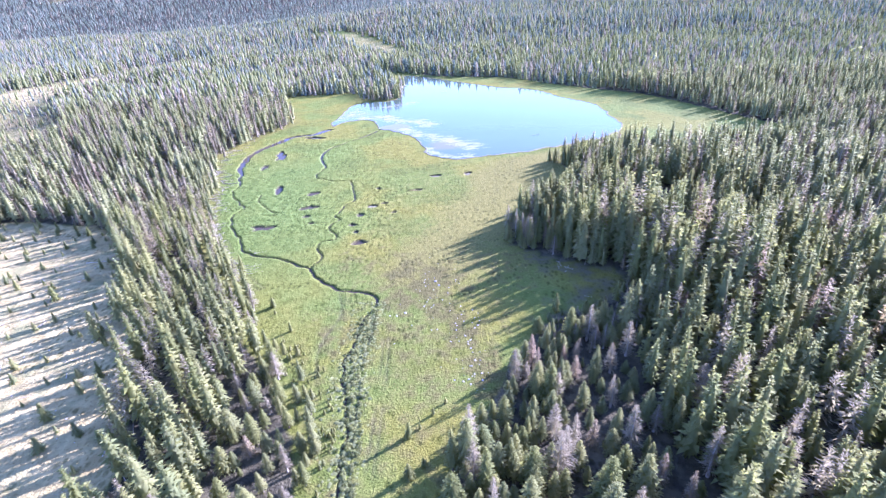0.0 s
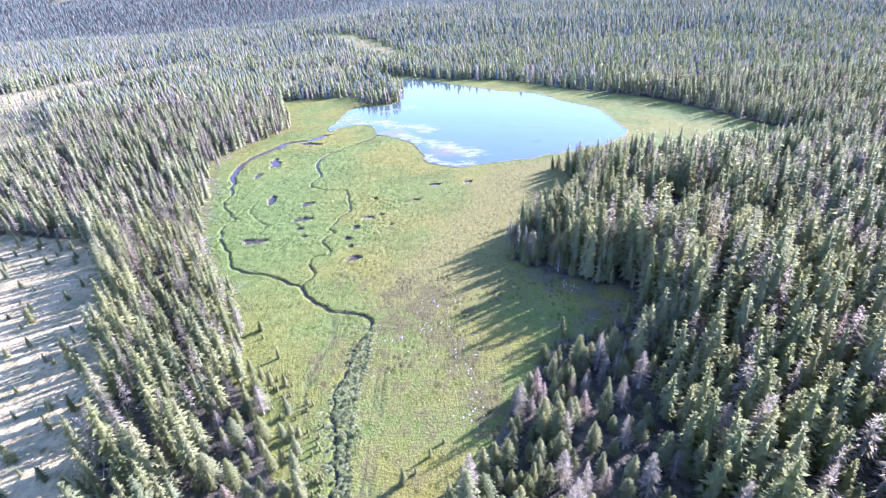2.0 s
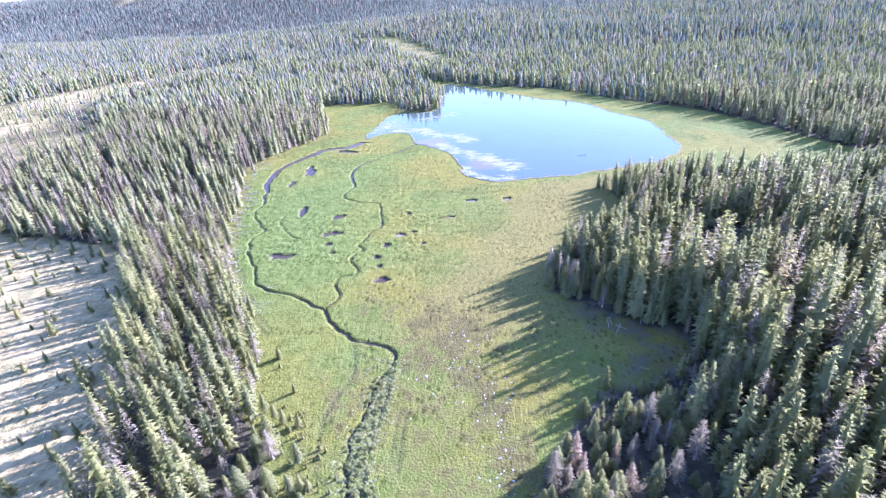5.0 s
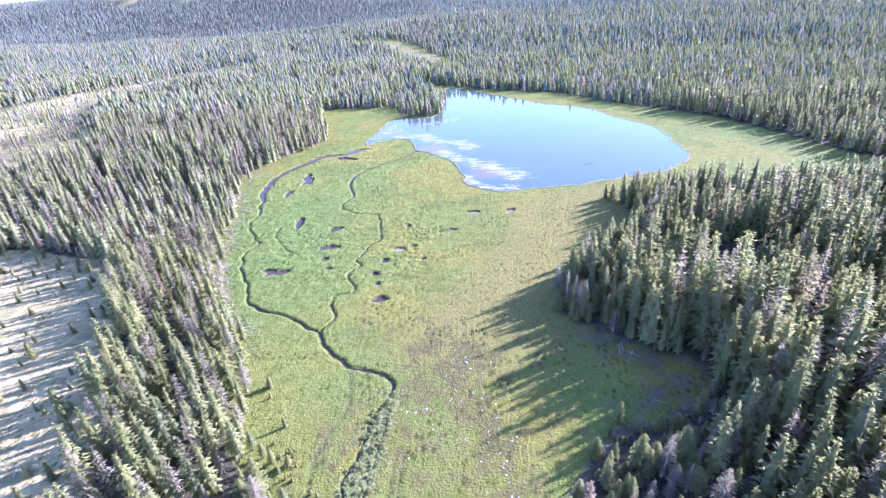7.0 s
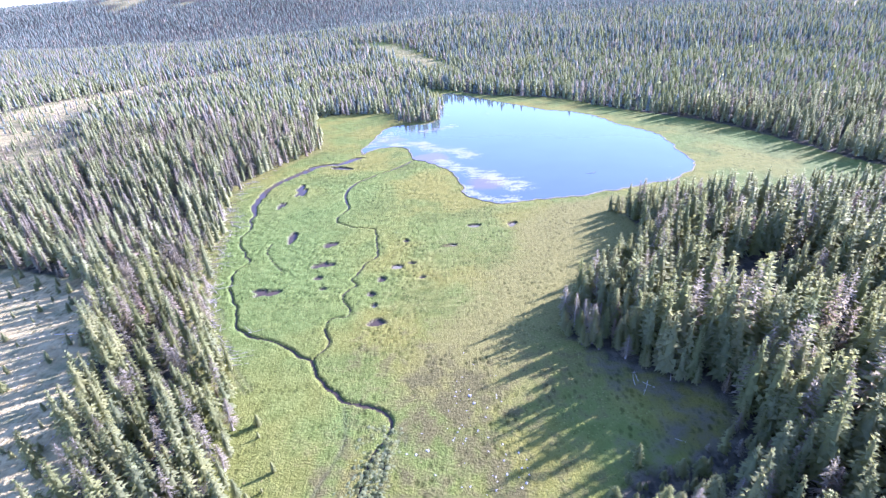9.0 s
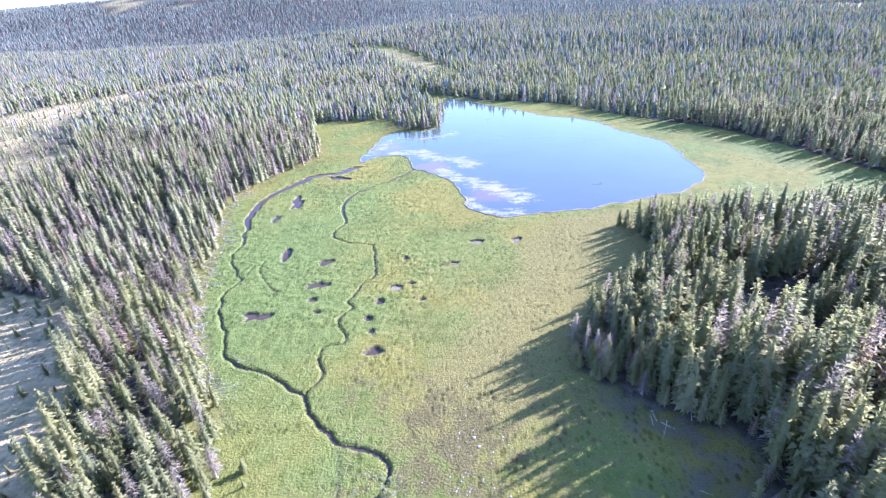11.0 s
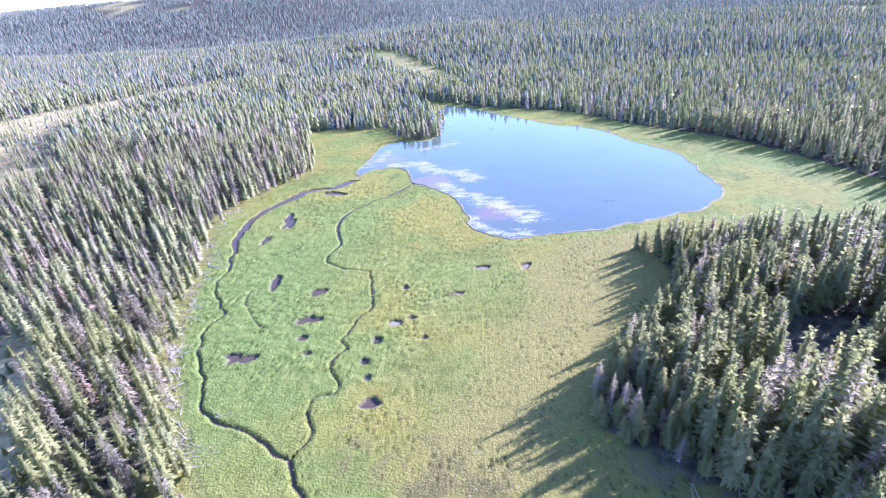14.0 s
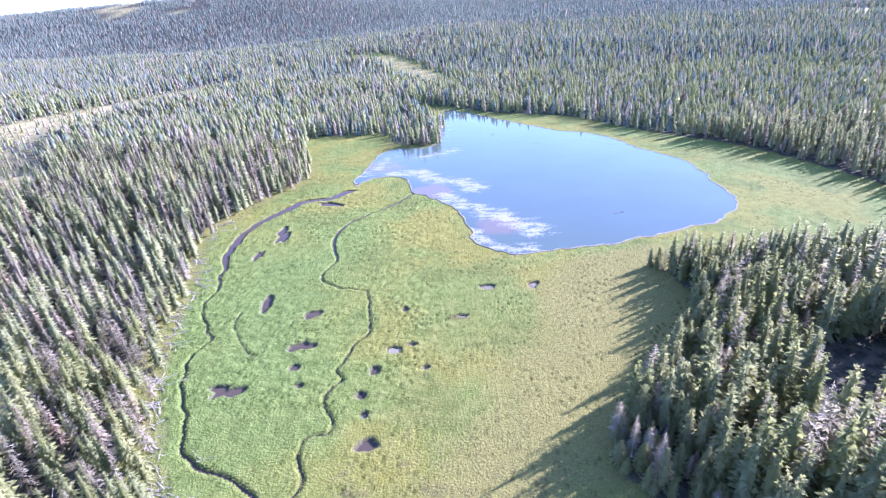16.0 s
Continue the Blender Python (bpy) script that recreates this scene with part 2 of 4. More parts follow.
def wave(x, y, size):
    """Two turned layers of the noise, so that no rows show."""
    x, y = np.asarray(x, float), np.asarray(y, float)
    v = 0.5 * lattice(0.8 * x - 0.6 * y, 0.6 * x + 0.8 * y, size) + 0.5 * lattice(0.92 * x + 0.39 * y + 31, 0.92 * y - 0.39 * x + 77, size * 0.83)
    return np.clip(0.5 + (v - 0.5) * 1.35, 0, 1)


def wander(line, size, far):
    """The same line with small bends."""
    t = np.gradient(line, axis=0)
    t /= np.hypot(t[:, 0], t[:, 1])[:, None]
    k = (wave(line[:, 0], line[:, 1], size) - 0.5) * 2 * far
    return line + np.stack([-t[:, 1], t[:, 0]], 1) * k[:, None]


# ---- plan of the place ----
MEADOW = curve([(4, -45), (-20, -45), (-17, -10), (-16, 25), (-17, 44), (-20, 55), (-29, 71), (-36, 81), (-44, 96), (-55, 113), (-63, 128), (-70, 148), (-77, 172),
                (-84, 195), (-82, 213), (-75, 233), (-67, 249), (-70, 264), (-84, 300), (-86, 320), (-60, 325), (-42, 321), (-38, 302),
                (-26, 297), (-18, 300), (-17, 336), (-22, 366), (-44, 388), (-50, 408), (-24, 404), (10, 372), (55, 350), (77, 320), (97, 297), (114, 279),
                (126, 255), (140, 212), (150, 190), (110, 181), (80, 177), (61, 172), (45, 170), (47, 158), (41, 146), (33, 134),
                (25, 126), (20, 118), (17.5, 110), (24, 105), (30, 100), (37, 96.5), (41, 92), (39, 87), (33, 83), (27, 80.5), (20, 78), (13.5, 70.5), (9, 62), (4.5, 54), (0.5, 46), (-2.5, 36), (-3, 15), (1, -15)], 2.0, True)
SHORE = curve([(-45.5, 240), (-46, 254), (-39, 289), (-18, 296), (-17, 336), (-14.5, 380), (10, 358), (38, 323), (62, 304), (74, 279),
               (85.5, 253), (85, 230), (84, 214), (72, 198), (57, 191.5), (35, 184), (22, 182), (10.5, 179.3), (4, 183), (-0.8, 189),
               (-3, 203), (-8, 216), (-16, 225), (-21.6, 231), (-25, 244.5), (-33.5, 250.5), (-42, 247.7)], 1.2, True)
CLEARING = curve([(-180, 140), (-131, 142), (-111, 138), (-92, 131), (-76, 108), (-65, 88), (-57, 76), (-53, 67), (-49, 57), (-46, 48), (-48, 20), (-52, -45), (-200, -45)], 3.0, True)
MAIN = curve([(-45, 239), (-51.4, 228), (-61, 225), (-66.2, 215.8), (-71.7, 204.2), (-72.1, 188), (-68.5, 174), (-66.2, 163.8), (-66.2, 157.4),
              (-61.9, 150.3), (-58, 144), (-59.7, 138.3), (-57.3, 130), (-53.5, 124.2), (-50.5, 117.8), (-48.6, 114), (-44.5, 111.2),
              (-39.7, 109.8), (-34, 106), (-29.9, 102.9), (-27.2, 98.6), (-21.3, 93.6), (-13.6, 90.4), (-12.5, 87.5), (-12.9, 85),
              (-15.1, 82), (-15.5, 75.8), (-16.8, 69.6), (-16.1, 61.5), (-14.6, 54.5), (-14.7, 48.6), (-14.1, 43.5), (-14, 33), (-14.5, 16)], 0.8)
SECOND = curve([(-22, 230), (-29.3, 218), (-37.4, 208.5), (-42, 199.8), (-42.3, 189.7), (-38.9, 179), (-40.5, 169.6), (-34.7, 163.7),
                (-27.7, 162.1), (-25.6, 153.5), (-24, 145.9), (-26.7, 141), (-27.3, 135.8), (-28.4, 133.4), (-26.7, 130.7), (-29, 127.3),
                (-28.4, 123.9), (-25.9, 120.6), (-26.2, 118.2), (-29.3, 117.2), (-30, 113.7), (-27.8, 109.2), (-29.6, 104)], 0.8)
SHORE = wander(wander(SHORE, 7.0, 0.9), 2.6, 0.8)
MAIN, SECOND = wander(MAIN, 2.6, 0.6), wander(SECOND, 2.2, 0.35)
SIDE = curve([(-12.4, 86), (-12.7, 79), (-13.6, 69.4), (-13.6, 61.3), (-13.3, 54.4), (-13.2, 47), (-13, 33), (-13.3, 17)], 0.8)
OXBOW = curve([(-55.4, 154), (-54.9, 149), (-51.6, 143.7), (-47.8, 139), (-45, 137.5)], 0.6)
# Ponds: x, y, half length, half width, turn in degrees, raggedness
PONDS = [(-47.8, 128.0, 2.2, 1.8, 15, 0.9), (-37.3, 141.0, 2.4, 1.3, 0, 0.6), (-38.3, 152.6, 2.0, 1.3, 15, 0.35), (-50.6, 157.5, 1.1, 3.6, 8, 0.16),
         (-59.7, 196.5, 1.8, 5.2, 5, 0.75), (-62.4, 182.7, 1.0, 2.8, 0, 0.35), (-36.8, 134.4, 0.95, 0.9, 0, 0.15), (-34.3, 129.4, 0.7, 0.55, 0, 0.2),
         (-22.4, 126.6, 0.85, 0.9, 0, 0.15), (-21.0, 122.0, 0.6, 0.7, 0, 0.15), (-21.0, 133.2, 0.95, 1.1, 0, 0.12), (-18.0, 139.4, 1.3, 1.1, 0, 0.15),
         (-19.4, 115.6, 1.7, 1.1, -8, 0.4), (-11.2, 134.0, 0.6, 0.6, 0, 0.15), (-17.3, 154.0, 0.6, 0.9, 0, 0.2), (-14.5, 141.2, 0.9, 0.45, 0, 0.3),
         (-50.5, 221.5, 4.6, 1.6, -20, 0.4), (1.7, 162.9, 1.5, 1.2, 10, 0.3), (-4.2, 150.9, 0.9, 0.6, 0, 0.4), (12.6, 163.4, 1.1, 1.5, 0, 0.4)]
PALE_PITS = ((-18.0, 139.4), (1.7, 162.9), (-4.2, 150.9), (-21.0, 122.0), (12.6, 163.4))
RUTS = [curve(p, 1.0) for p in ([(-11.2, 86), (-10.4, 72), (-10.6, 56), (-11.2, 40), (-11, 20)], [(-10.1, 86), (-9.3, 72), (-9.5, 56), (-10.1, 40), (-9.9, 20)],
                                [(-56, 121), (-50.5, 111), (-45, 102), (-39, 95)], [(-55.1, 121.4), (-49.6, 111.6), (-44.2, 102.7), (-38.3, 95.8)],
                                [(-21, 92), (-19.5, 84), (-22, 74), (-21, 64)])]
LEFT_GLADE = curve([(-228, 240), (-268, 305), (-296, 358), (-286, 410), (-268, 465), (-258, 510), (-240, 556)], 15)
FAR_GLADE = curve([(-135, 675), (-100, 660), (-64, 602), (-36, 545), (-27, 508)], 15)
RIDGE_GLADE = curve([(-800, 790), (-600, 800), (-420, 785), (-260, 800), (-190, 830)], 30)
GAP = curve([(72, 134), (63, 132), (59, 126), (61, 118)], 3)


def pond_edge(p):
    """The reach of a pond's edge from its middle, by angle."""
    x, y, a, b, turn, ragged = p
    ang = np.linspace(0, 2 * np.pi, 48, endpoint=False)
    k = 1 + ragged * (0.6 * np.sin(2 * ang + x) + 0.5 * np.sin(3 * ang + y) + 0.35 * np.sin(5 * ang + x * y)) * 0.7 + 0.4 * (wave(x + 4 * np.cos(ang), y + 4 * np.sin(ang), 0.9) - 0.5)
    u, v = a * k * np.cos(ang), b * k * np.sin(ang)
    c, s = math.cos(radians(turn)), math.sin(radians(turn))
    return np.stack([x + u * c - v * s, y + u * s + v * c], 1)


def relief(x, y):
    """The height of the land without its channels."""
    side = x / np.maximum(y, 60.0)
    left = 9 * step(430, 800, y) - 9 * step(830, 960, y) + (92 + 28 * step(-0.9, -0.4, side)) * step(1000, 1750, y)
    right = 0.055 * np.maximum(0, y + 0.25 * np.abs(x) - 480) * step(0, 250, y + 0.25 * np.abs(x) - 480)
    z = left + (right - left) * step(-0.34, 0.02, side)
    z = z - 0.08 * np.maximum(0, y - 1760)
    far = step(300, 520, np.hypot(x, y - 60))
    return z + far * (5 * (wave(x, y, 120) - 0.5) + 12 * (wave(x, y, 330) - 0.5) * step(450, 900, y))


def in_forest(x, y):
    """Whether trees stand at a place, by the plan."""
    m, c = depth_in(x, y, MEADOW), depth_in(x, y, CLEARING)
    rag = 3.0 * (wave(x, y, 9) - 0.5)
    ok = (m < rag - 0.5 + np.where((x < -12) & (y > 50), 2.0, 0.0)) & (c < rag)
    g, at = away(x, y, LEFT_GLADE)
    ok &= (g > 46 - 26 * at / len(LEFT_GLADE) + 14 * (wave(x, y, 25) - 0.5)) | (lattice(x, y, 1.7) > 0.64)
    g, at = away(x, y, FAR_GLADE)
    ok &= g > 6 + 9 * step(0.1, 0.5, at / len(FAR_GLADE)) + 7 * (wave(x, y, 40) - 0.5)
    g, _ = away(x, y, RIDGE_GLADE)
    ok &= g > 5 + 24 * wave(x, y, 60)
    g, _ = away(x, y, GAP)
    ok &= g > 5.0
    return ok


# ---- mesh helpers ----
def mesh_from(name, verts, faces, material, smooth=False, normals=None, **layers):
    """A mesh from an array of places and arrays of faces of one corner count each; normals, where given, shade it softly."""
    me = bpy.data.meshes.new(name)
    faces = [f for f in faces if len(f)]
    count = sum(len(f) for f in faces)
    me.vertices.add(len(verts))
    me.vertices.foreach_set("co", np.ascontiguousarray(verts, np.float32).ravel())
    loops = np.concatenate([f.ravel() for f in faces]).astype(np.int32)
    sizes = np.concatenate([np.full(len(f), f.shape[1]) for f in faces]).astype(np.int32)
    me.loops.add(len(loops))
    me.loops.foreach_set("vertex_index", loops)
    me.polygons.add(count)
    me.polygons.foreach_set("loop_start", np.r_[0, np.cumsum(sizes)[:-1]].astype(np.int32))
    me.polygons.foreach_set("use_smooth", np.full(count, smooth))
    if normals is not None:
        me.attributes.new("custom_normal", "FLOAT_VECTOR", "POINT").data.foreach_set("vector", np.ascontiguousarray(normals, np.float32).ravel())
    for key, value in layers.items():
        if value.ndim == 2:
            me.attributes.new(key, "FLOAT_COLOR", "POINT").data.foreach_set("color", np.ascontiguousarray(value, np.float32).ravel())
        else:
            me.attributes.new(key, "FLOAT", "POINT").data.foreach_set("value", np.ascontiguousarray(value, np.float32))
    me.update(calc_edges=True)
    me.materials.append(material)
    return me


def part(name, me, parent, label=""):
    ob = new(name, me)
    ob.parent = parent
    return tagged(ob, label)


def grid_faces(nx, ny, skip=None):
    i, j = np.meshgrid(np.arange(nx - 1), np.arange(ny - 1), indexing="ij")
    if skip is not None:
        i, j = i[~skip], j[~skip]
    a = (i * ny + j).ravel()
    return np.stack([a, a + ny, a + ny + 1, a + 1], 1)


# ---- ground ----
FX, FY = (-78.0, -6.0), (18.0, 236.0)
GX, GY = (-6.0, 18.0), (140.0, 174.0)


def land(x, y):
    """The finished height of the ground and what covers it."""
    z = relief(x, y)
    m = depth_in(x, y, MEADOW)
    close = np.hypot(x, y - 150) < 420
    lake = np.where(close, depth_in(x, y, SHORE), -99.0)
    near = step(520, 250, np.hypot(x, y - 60))
    fine = step(0, 7, np.minimum(np.minimum(x - FX[0], FX[1] - x), np.minimum(y - FY[0], FY[1] - y)))
    hummock = (fine * (0.06 + 0.14 * step(0.3, 0.6, wave(x, y, 17)) * step(112, 128, y)) * (wave(x, y, 0.9) - 0.5) + 0.07 * fine * (wave(x, y, 0.85) - 0.5) + 0.12 * (wave(x, y, 14) - 0.5)) * near
    z = z + hummock * step(-1.0, -7.0, lake)
    z = z - 1.6 * step(4.0, 12.0, lake)
    z = np.where((lake > -7) & (z > 0), z * 0.3, z)
    mud = np.zeros(x.shape)
    box = ((x > FX[0]) & (x < FX[1]) & (y > FY[0]) & (y < FY[1])) | ((x > GX[0]) & (x < GX[1]) & (y > GY[0]) & (y < GY[1]))
    if box.any():
        bx, by = x[box], y[box]
        cut, dirt = np.zeros(bx.shape), np.zeros(bx.shape)
        for line, wide, deep in ((MAIN, None, 0.6), (SECOND, 0.13, 0.48), (SIDE, 0.05, 0.38), (OXBOW, 0.08, 0.36)):
            d, at = away(bx, by, line)
            if wide is None:
                f = at / len(line)
                w = 0.10 - 0.02 * step(0.78, 0.82, f) + 1.5 * step(0.36, 0.14, f) * (0.6 + 0.8 * wave(bx, by, 9)) + 0.3 * step(0.5, 0.56, f) * step(0.76, 0.7, f) * wave(bx, by, 5)
                w = w + 1.6 * step(0.02, 0.0, f)
            else:
                w = wide + (0.3 * step(0.5, 0.2, at / len(line)) if line is SECOND else 0.0)
            w = w * (0.75 + 0.5 * wave(bx, by, 3.0))
            k = step(w + 0.20, w * 0.5, d)
            cut, dirt = np.maximum(cut, k * deep), np.maximum(dirt, 0.65 * step(w + 0.14, w - 0.05, d))
        for p in PONDS:
            near = np.hypot(bx - p[0], by - p[1]) < 12
            if near.any():
                d = depth_in(bx[near], by[near], pond_edge(p))
                cut[near] = np.maximum(cut[near], 0.6 * step(-0.3, 0.35, d))
                dirt[near] = np.maximum(dirt[near], step(-0.45, 0.1, d))
        for rut in RUTS:
            d, _ = away(bx, by, rut)
            k = step(0.45, 0.1, d) * step(0.2, 0.5, wave(bx, by, 6))
            cut, dirt = np.maximum(cut, 0.1 * k), np.maximum(dirt, 0.35 * k)
        z[box] -= cut
        mud[box] = dirt * 0.9
    return z, m, lake, mud


def cover(x, y, m, lake):
    """What grows where: forest floor, dry grass, bare soil; wet sedge and pale open soil. Forest floor also paints the
    tree shade in the meadow's bay.
    """
    glade = away(x, y, FAR_GLADE)[0] - 14
    c = depth_in(x, y, CLEARING)
    gl, at = away(x, y, LEFT_GLADE)
    pale = np.maximum(step(-3, 2, c), (0.3 + 0.55 * wave(x, y, 26)) * step(54, 40, gl + 26 * at / len(LEFT_GLADE)))
    hill = step(1300, 1500, y) * step(-0.78, -0.6, x / np.maximum(y, 60)) * step(-0.36, -0.5, x / np.maximum(y, 60)) * step(0.5, 0.62, wave(x, y, 90))
    hill = np.maximum(hill, step(20, 8, away(x, y, RIDGE_GLADE)[0]))
    pale = np.maximum(pale, 0.5 * step(26, 14, away(x, y, FAR_GLADE)[0]))
    rocks = np.hypot((x - 530) / 60, (y - 850) / 45)
    pale = np.maximum(np.maximum(pale, 0.65 * hill), step(1.2, 0.7, rocks) * step(0.3, 0.5, wave(x, y, 22)))
    forest = np.where(x < -12, step(-1.0, -5.0, m), step(0.5, -2.5, m)) * (1 - step(20, 12, glade)) * (1 - pale)
    # Shade of the trees around the bay, put into the cover as forest floor.
    hollow_shade = step(14, 4, m) * step(15, 24, x) * step(66, 80, y) * step(124, 112, y)
    forest = np.maximum(forest, 0.55 * hollow_shade * (0.75 + 0.4 * wave(x, y, 5)))
    dry = step(-15, 11, x - (-7 + 0.42 * (y - 106)) + 10 * (wave(x, y, 15) - 0.5)) * step(-2, 8, -lake) * step(205, 175, y)
    dry = np.maximum(dry, 0.36 * step(-42, -12, x - 0.28 * (y - 105) + 16 * (wave(x, y, 18) - 0.5)) * step(205, 170, y))
    dry = dry * step(62, 44, x) * (0.35 + 0.65 * step(84, 104, y))
    dry = dry * (1 - 0.35 * step(2, 14, x + 4 * (wave(x, y, 6) - 0.5)) * step(120, 109, y))
    dry = np.maximum(dry, 0.4 * step(100, 75, y) * (x < 20) * wave(x, y, 12))
    dry = np.maximum(dry, step(6, 1, m) * (x < -12) * 0.7 * (y < 330) * (y > 95))
    dry = np.maximum(dry, 0.1 * step(250, 300, y))
    d = np.hypot((x + 3) / 12, (y - 93) / 14)
    bare = np.maximum(step(1.9, 0.2, d) * (0.55 + 0.3 * wave(x, y, 4)), step(1.3, 0.4, np.hypot((x + 5.5) / 3.2, (y - 150.2) / 1.3)) * 0.8)
    bare = np.maximum(bare, step(4.5, 1.5, away(x, y, curve([(1, 84), (4, 76), (7, 68), (8, 60)], 2))[0]) * 0.72)
    bare = np.maximum(bare, (0.3 + 0.3 * wave(x, y, 9)) * step(132, 104, y) * step(-38, -18, x) * step(34, 16, x))
    wet = step(-14, -46, x + 8 * (wave(x, y, 15) - 0.5)) * 0.8 * step(225, 170, y) * (0.5 + 0.5 * step(92, 108, y))
    wet = np.maximum(wet, 0.6 * step(3.2, 1.0, away(x, y, curve([(-20, 88), (-20.5, 80), (-21, 72)], 2))[0] + 2 * (wave(x, y, 3) - 0.5)))
    wet = np.maximum(wet, np.maximum(0.15 * step(58, 78, x), 0.08 * step(212, 235, y) * (x < 30)))
    return np.stack([forest, dry, bare, np.ones(x.shape)], -1), wet, pale


def build_ground():
    def sheet(gx, gy, skip=None):
        x, y = np.meshgrid(gx, gy, indexing="ij")
        z, m, lake, mud = land(x, y)
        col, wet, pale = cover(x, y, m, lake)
        flat = lambda a: a.reshape(-1)
        return (np.stack([flat(x), flat(y), flat(z)], 1), grid_faces(len(gx), len(gy), skip), col.reshape(-1, 4), flat(wet), flat(pale), flat(mud))

    def spread(lo, hi, end_lo, end_hi, gap):
        mid = np.arange(lo, hi + 0.01, gap)
        up, s = [], gap
        v = hi
        while v < end_hi:
            s *= 1.13
            v += min(s, 90)
            up.append(v)
        down, s, v = [], gap, lo
        while v > end_lo:
            s *= 1.13
            v -= min(s, 90)
            down.append(v)
        return np.r_[down[::-1], mid, up]

    gx = np.unique(np.r_[spread(-150, 150, -2600, 2600, 3.0), FX, GX])
    gy = np.unique(np.r_[spread(21, 420, -400, 4400, 3.0), FY, GY])
    cx, cy = (gx[1:] + gx[:-1]) / 2, (gy[1:] + gy[:-1]) / 2
    hole = ((cx > FX[0]) & (cx < FX[1]))[:, None] & ((cy > FY[0]) & (cy < FY[1]))[None]
    hole |= ((cx > GX[0]) & (cx < GX[1]))[:, None] & ((cy > GY[0]) & (cy < GY[1]))[None]
    a = sheet(gx, gy, hole)
    c = sheet(np.linspace(*GX, 61), np.linspace(*GY, 86))
    b = sheet(np.linspace(*FX, 185), np.linspace(*FY, 541))
    verts, shift = np.vstack([a[0], b[0], c[0]]), (0, len(a[0]), len(a[0]) + len(b[0]))
    faces = np.vstack([p[1] + k for p, k in zip((a, b, c), shift)])
    every = lambda k: np.concatenate([a[k], b[k], c[k]])
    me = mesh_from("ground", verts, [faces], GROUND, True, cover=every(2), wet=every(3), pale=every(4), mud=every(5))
    tagged(new("ground", me), "green wet meadow, dry grass and dark forest floor", "ground", kind="structure")


build_ground()


# ---- water ----
def sheet_of(line, z, name, material):
    """A flat sheet inside a closed line."""
    bm = bmesh.new()
    bm.faces.new([bm.verts.new((float(px), float(py), z)) for px, py in line])
    bmesh.ops.triangulate(bm, faces=bm.faces[:])
    me = bpy.data.meshes.new(name)
    bm.to_mesh(me)
    bm.free()
    me.materials.append(material)
    return me


def build_lake():
    gx, gy = np.arange(-50, 91, 1.6), np.arange(176, 386, 1.6)
    x, y = np.meshgrid(gx, gy, indexing="ij")
    d = depth_in(x, y, SHORE)
    grid = np.stack([x.ravel(), y.ravel(), np.full(x.size, 0.05)], 1)
    keep = (d > 1.6).ravel()
    # Inner lattice and the rim, joined by a triangulated fill
    pts = [(float(px), float(py)) for px, py in SHORE] + [(float(px), float(py)) for px, py in grid[keep][:, :2]]
    n = len(SHORE)
    got = geometry.delaunay_2d_cdt([Vector(p) for p in pts], [(i, (i + 1) % n) for i in range(n)], [], 1, 1e-4)
    v = np.array([(*p, 0.05) for p in got[0]])
    f = np.array([t for t in got[2] if len(t) == 3])
    c = v[f].mean(1)
    f = f[inside(c[:, 0], c[:, 1], SHORE)]
    weed = np.zeros(len(v))
    for points, wide, much in (([(-32, 253), (-20.6, 254), (-14.6, 244), (-4, 240), (0.3, 232.5)], 5.0, 1.0), ([(-10, 227), (-5.3, 216.5), (-0.8, 213.5)], 4.5, 1.0),
                               ([(3.5, 209), (10, 204), (17.2, 194.2)], 5.5, 1.0), ([(-1, 195), (2, 187), (8, 182.5), (15, 182.5)], 2.6, 1.0),
                               ([(-45, 252), (-40, 265), (-37, 276)], 6.0, 0.7), ([(-27, 277), (-16, 280), (-9, 286)], 4.5, 0.8), ([(-17, 305), (-14, 340)], 5.0, 0.6)):
        w, _ = away(v[:, 0], v[:, 1], curve(points, 2))
        weed = np.maximum(weed, much * step(2.2 * wide, 0.0, w + 2.5 * (wave(v[:, 0], v[:, 1], 4) - 0.5)))
    shoal = np.maximum(step(10, 4, np.hypot(v[:, 0] + 15.5, v[:, 1] - 231)), 0.7 * step(11, 4, np.hypot(v[:, 0] - 7, v[:, 1] - 199)))
    shoal = np.maximum(shoal, 0.5 * step(14, 6, np.hypot(v[:, 0] + 38, v[:, 1] - 262)))
    me = mesh_from("lake", v, [f], LAKE, True, weed=weed, shoal=shoal)
    tagged(new("lake", me), "calm blue lake with pale floating weed along its shore", "lake", kind="structure")


def ribbon(line, half, z, name):
    t = np.gradient(line, axis=0)
    t /= np.hypot(t[:, 0], t[:, 1])[:, None]
    s = np.stack([-t[:, 1], t[:, 0]], 1) * half
    v = np.vstack([np.c_[line + s, np.full(len(line), z)], np.c_[line - s, np.full(len(line), z)]])
    i, n = np.arange(len(line) - 1), len(line)
    return mesh_from(name, v, [np.stack([i, i + n, i + n + 1, i + 1], 1)], POND, True)


build_lake()
for line, half, label in ((MAIN, 2.0, "narrow dark stream winding through the meadow"), (SECOND, 0.75, "thin dark winding side stream in the meadow"),
                          (SIDE, 0.7, "thin dark ditch beside the willow shrubs"), (OXBOW, 0.7, "short cut-off stream arm in the meadow")):
    if line is MAIN:
        line = line[3:]
    tagged(new("stream", ribbon(line, half, -0.27, "stream")), label, "stream", kind="structure")
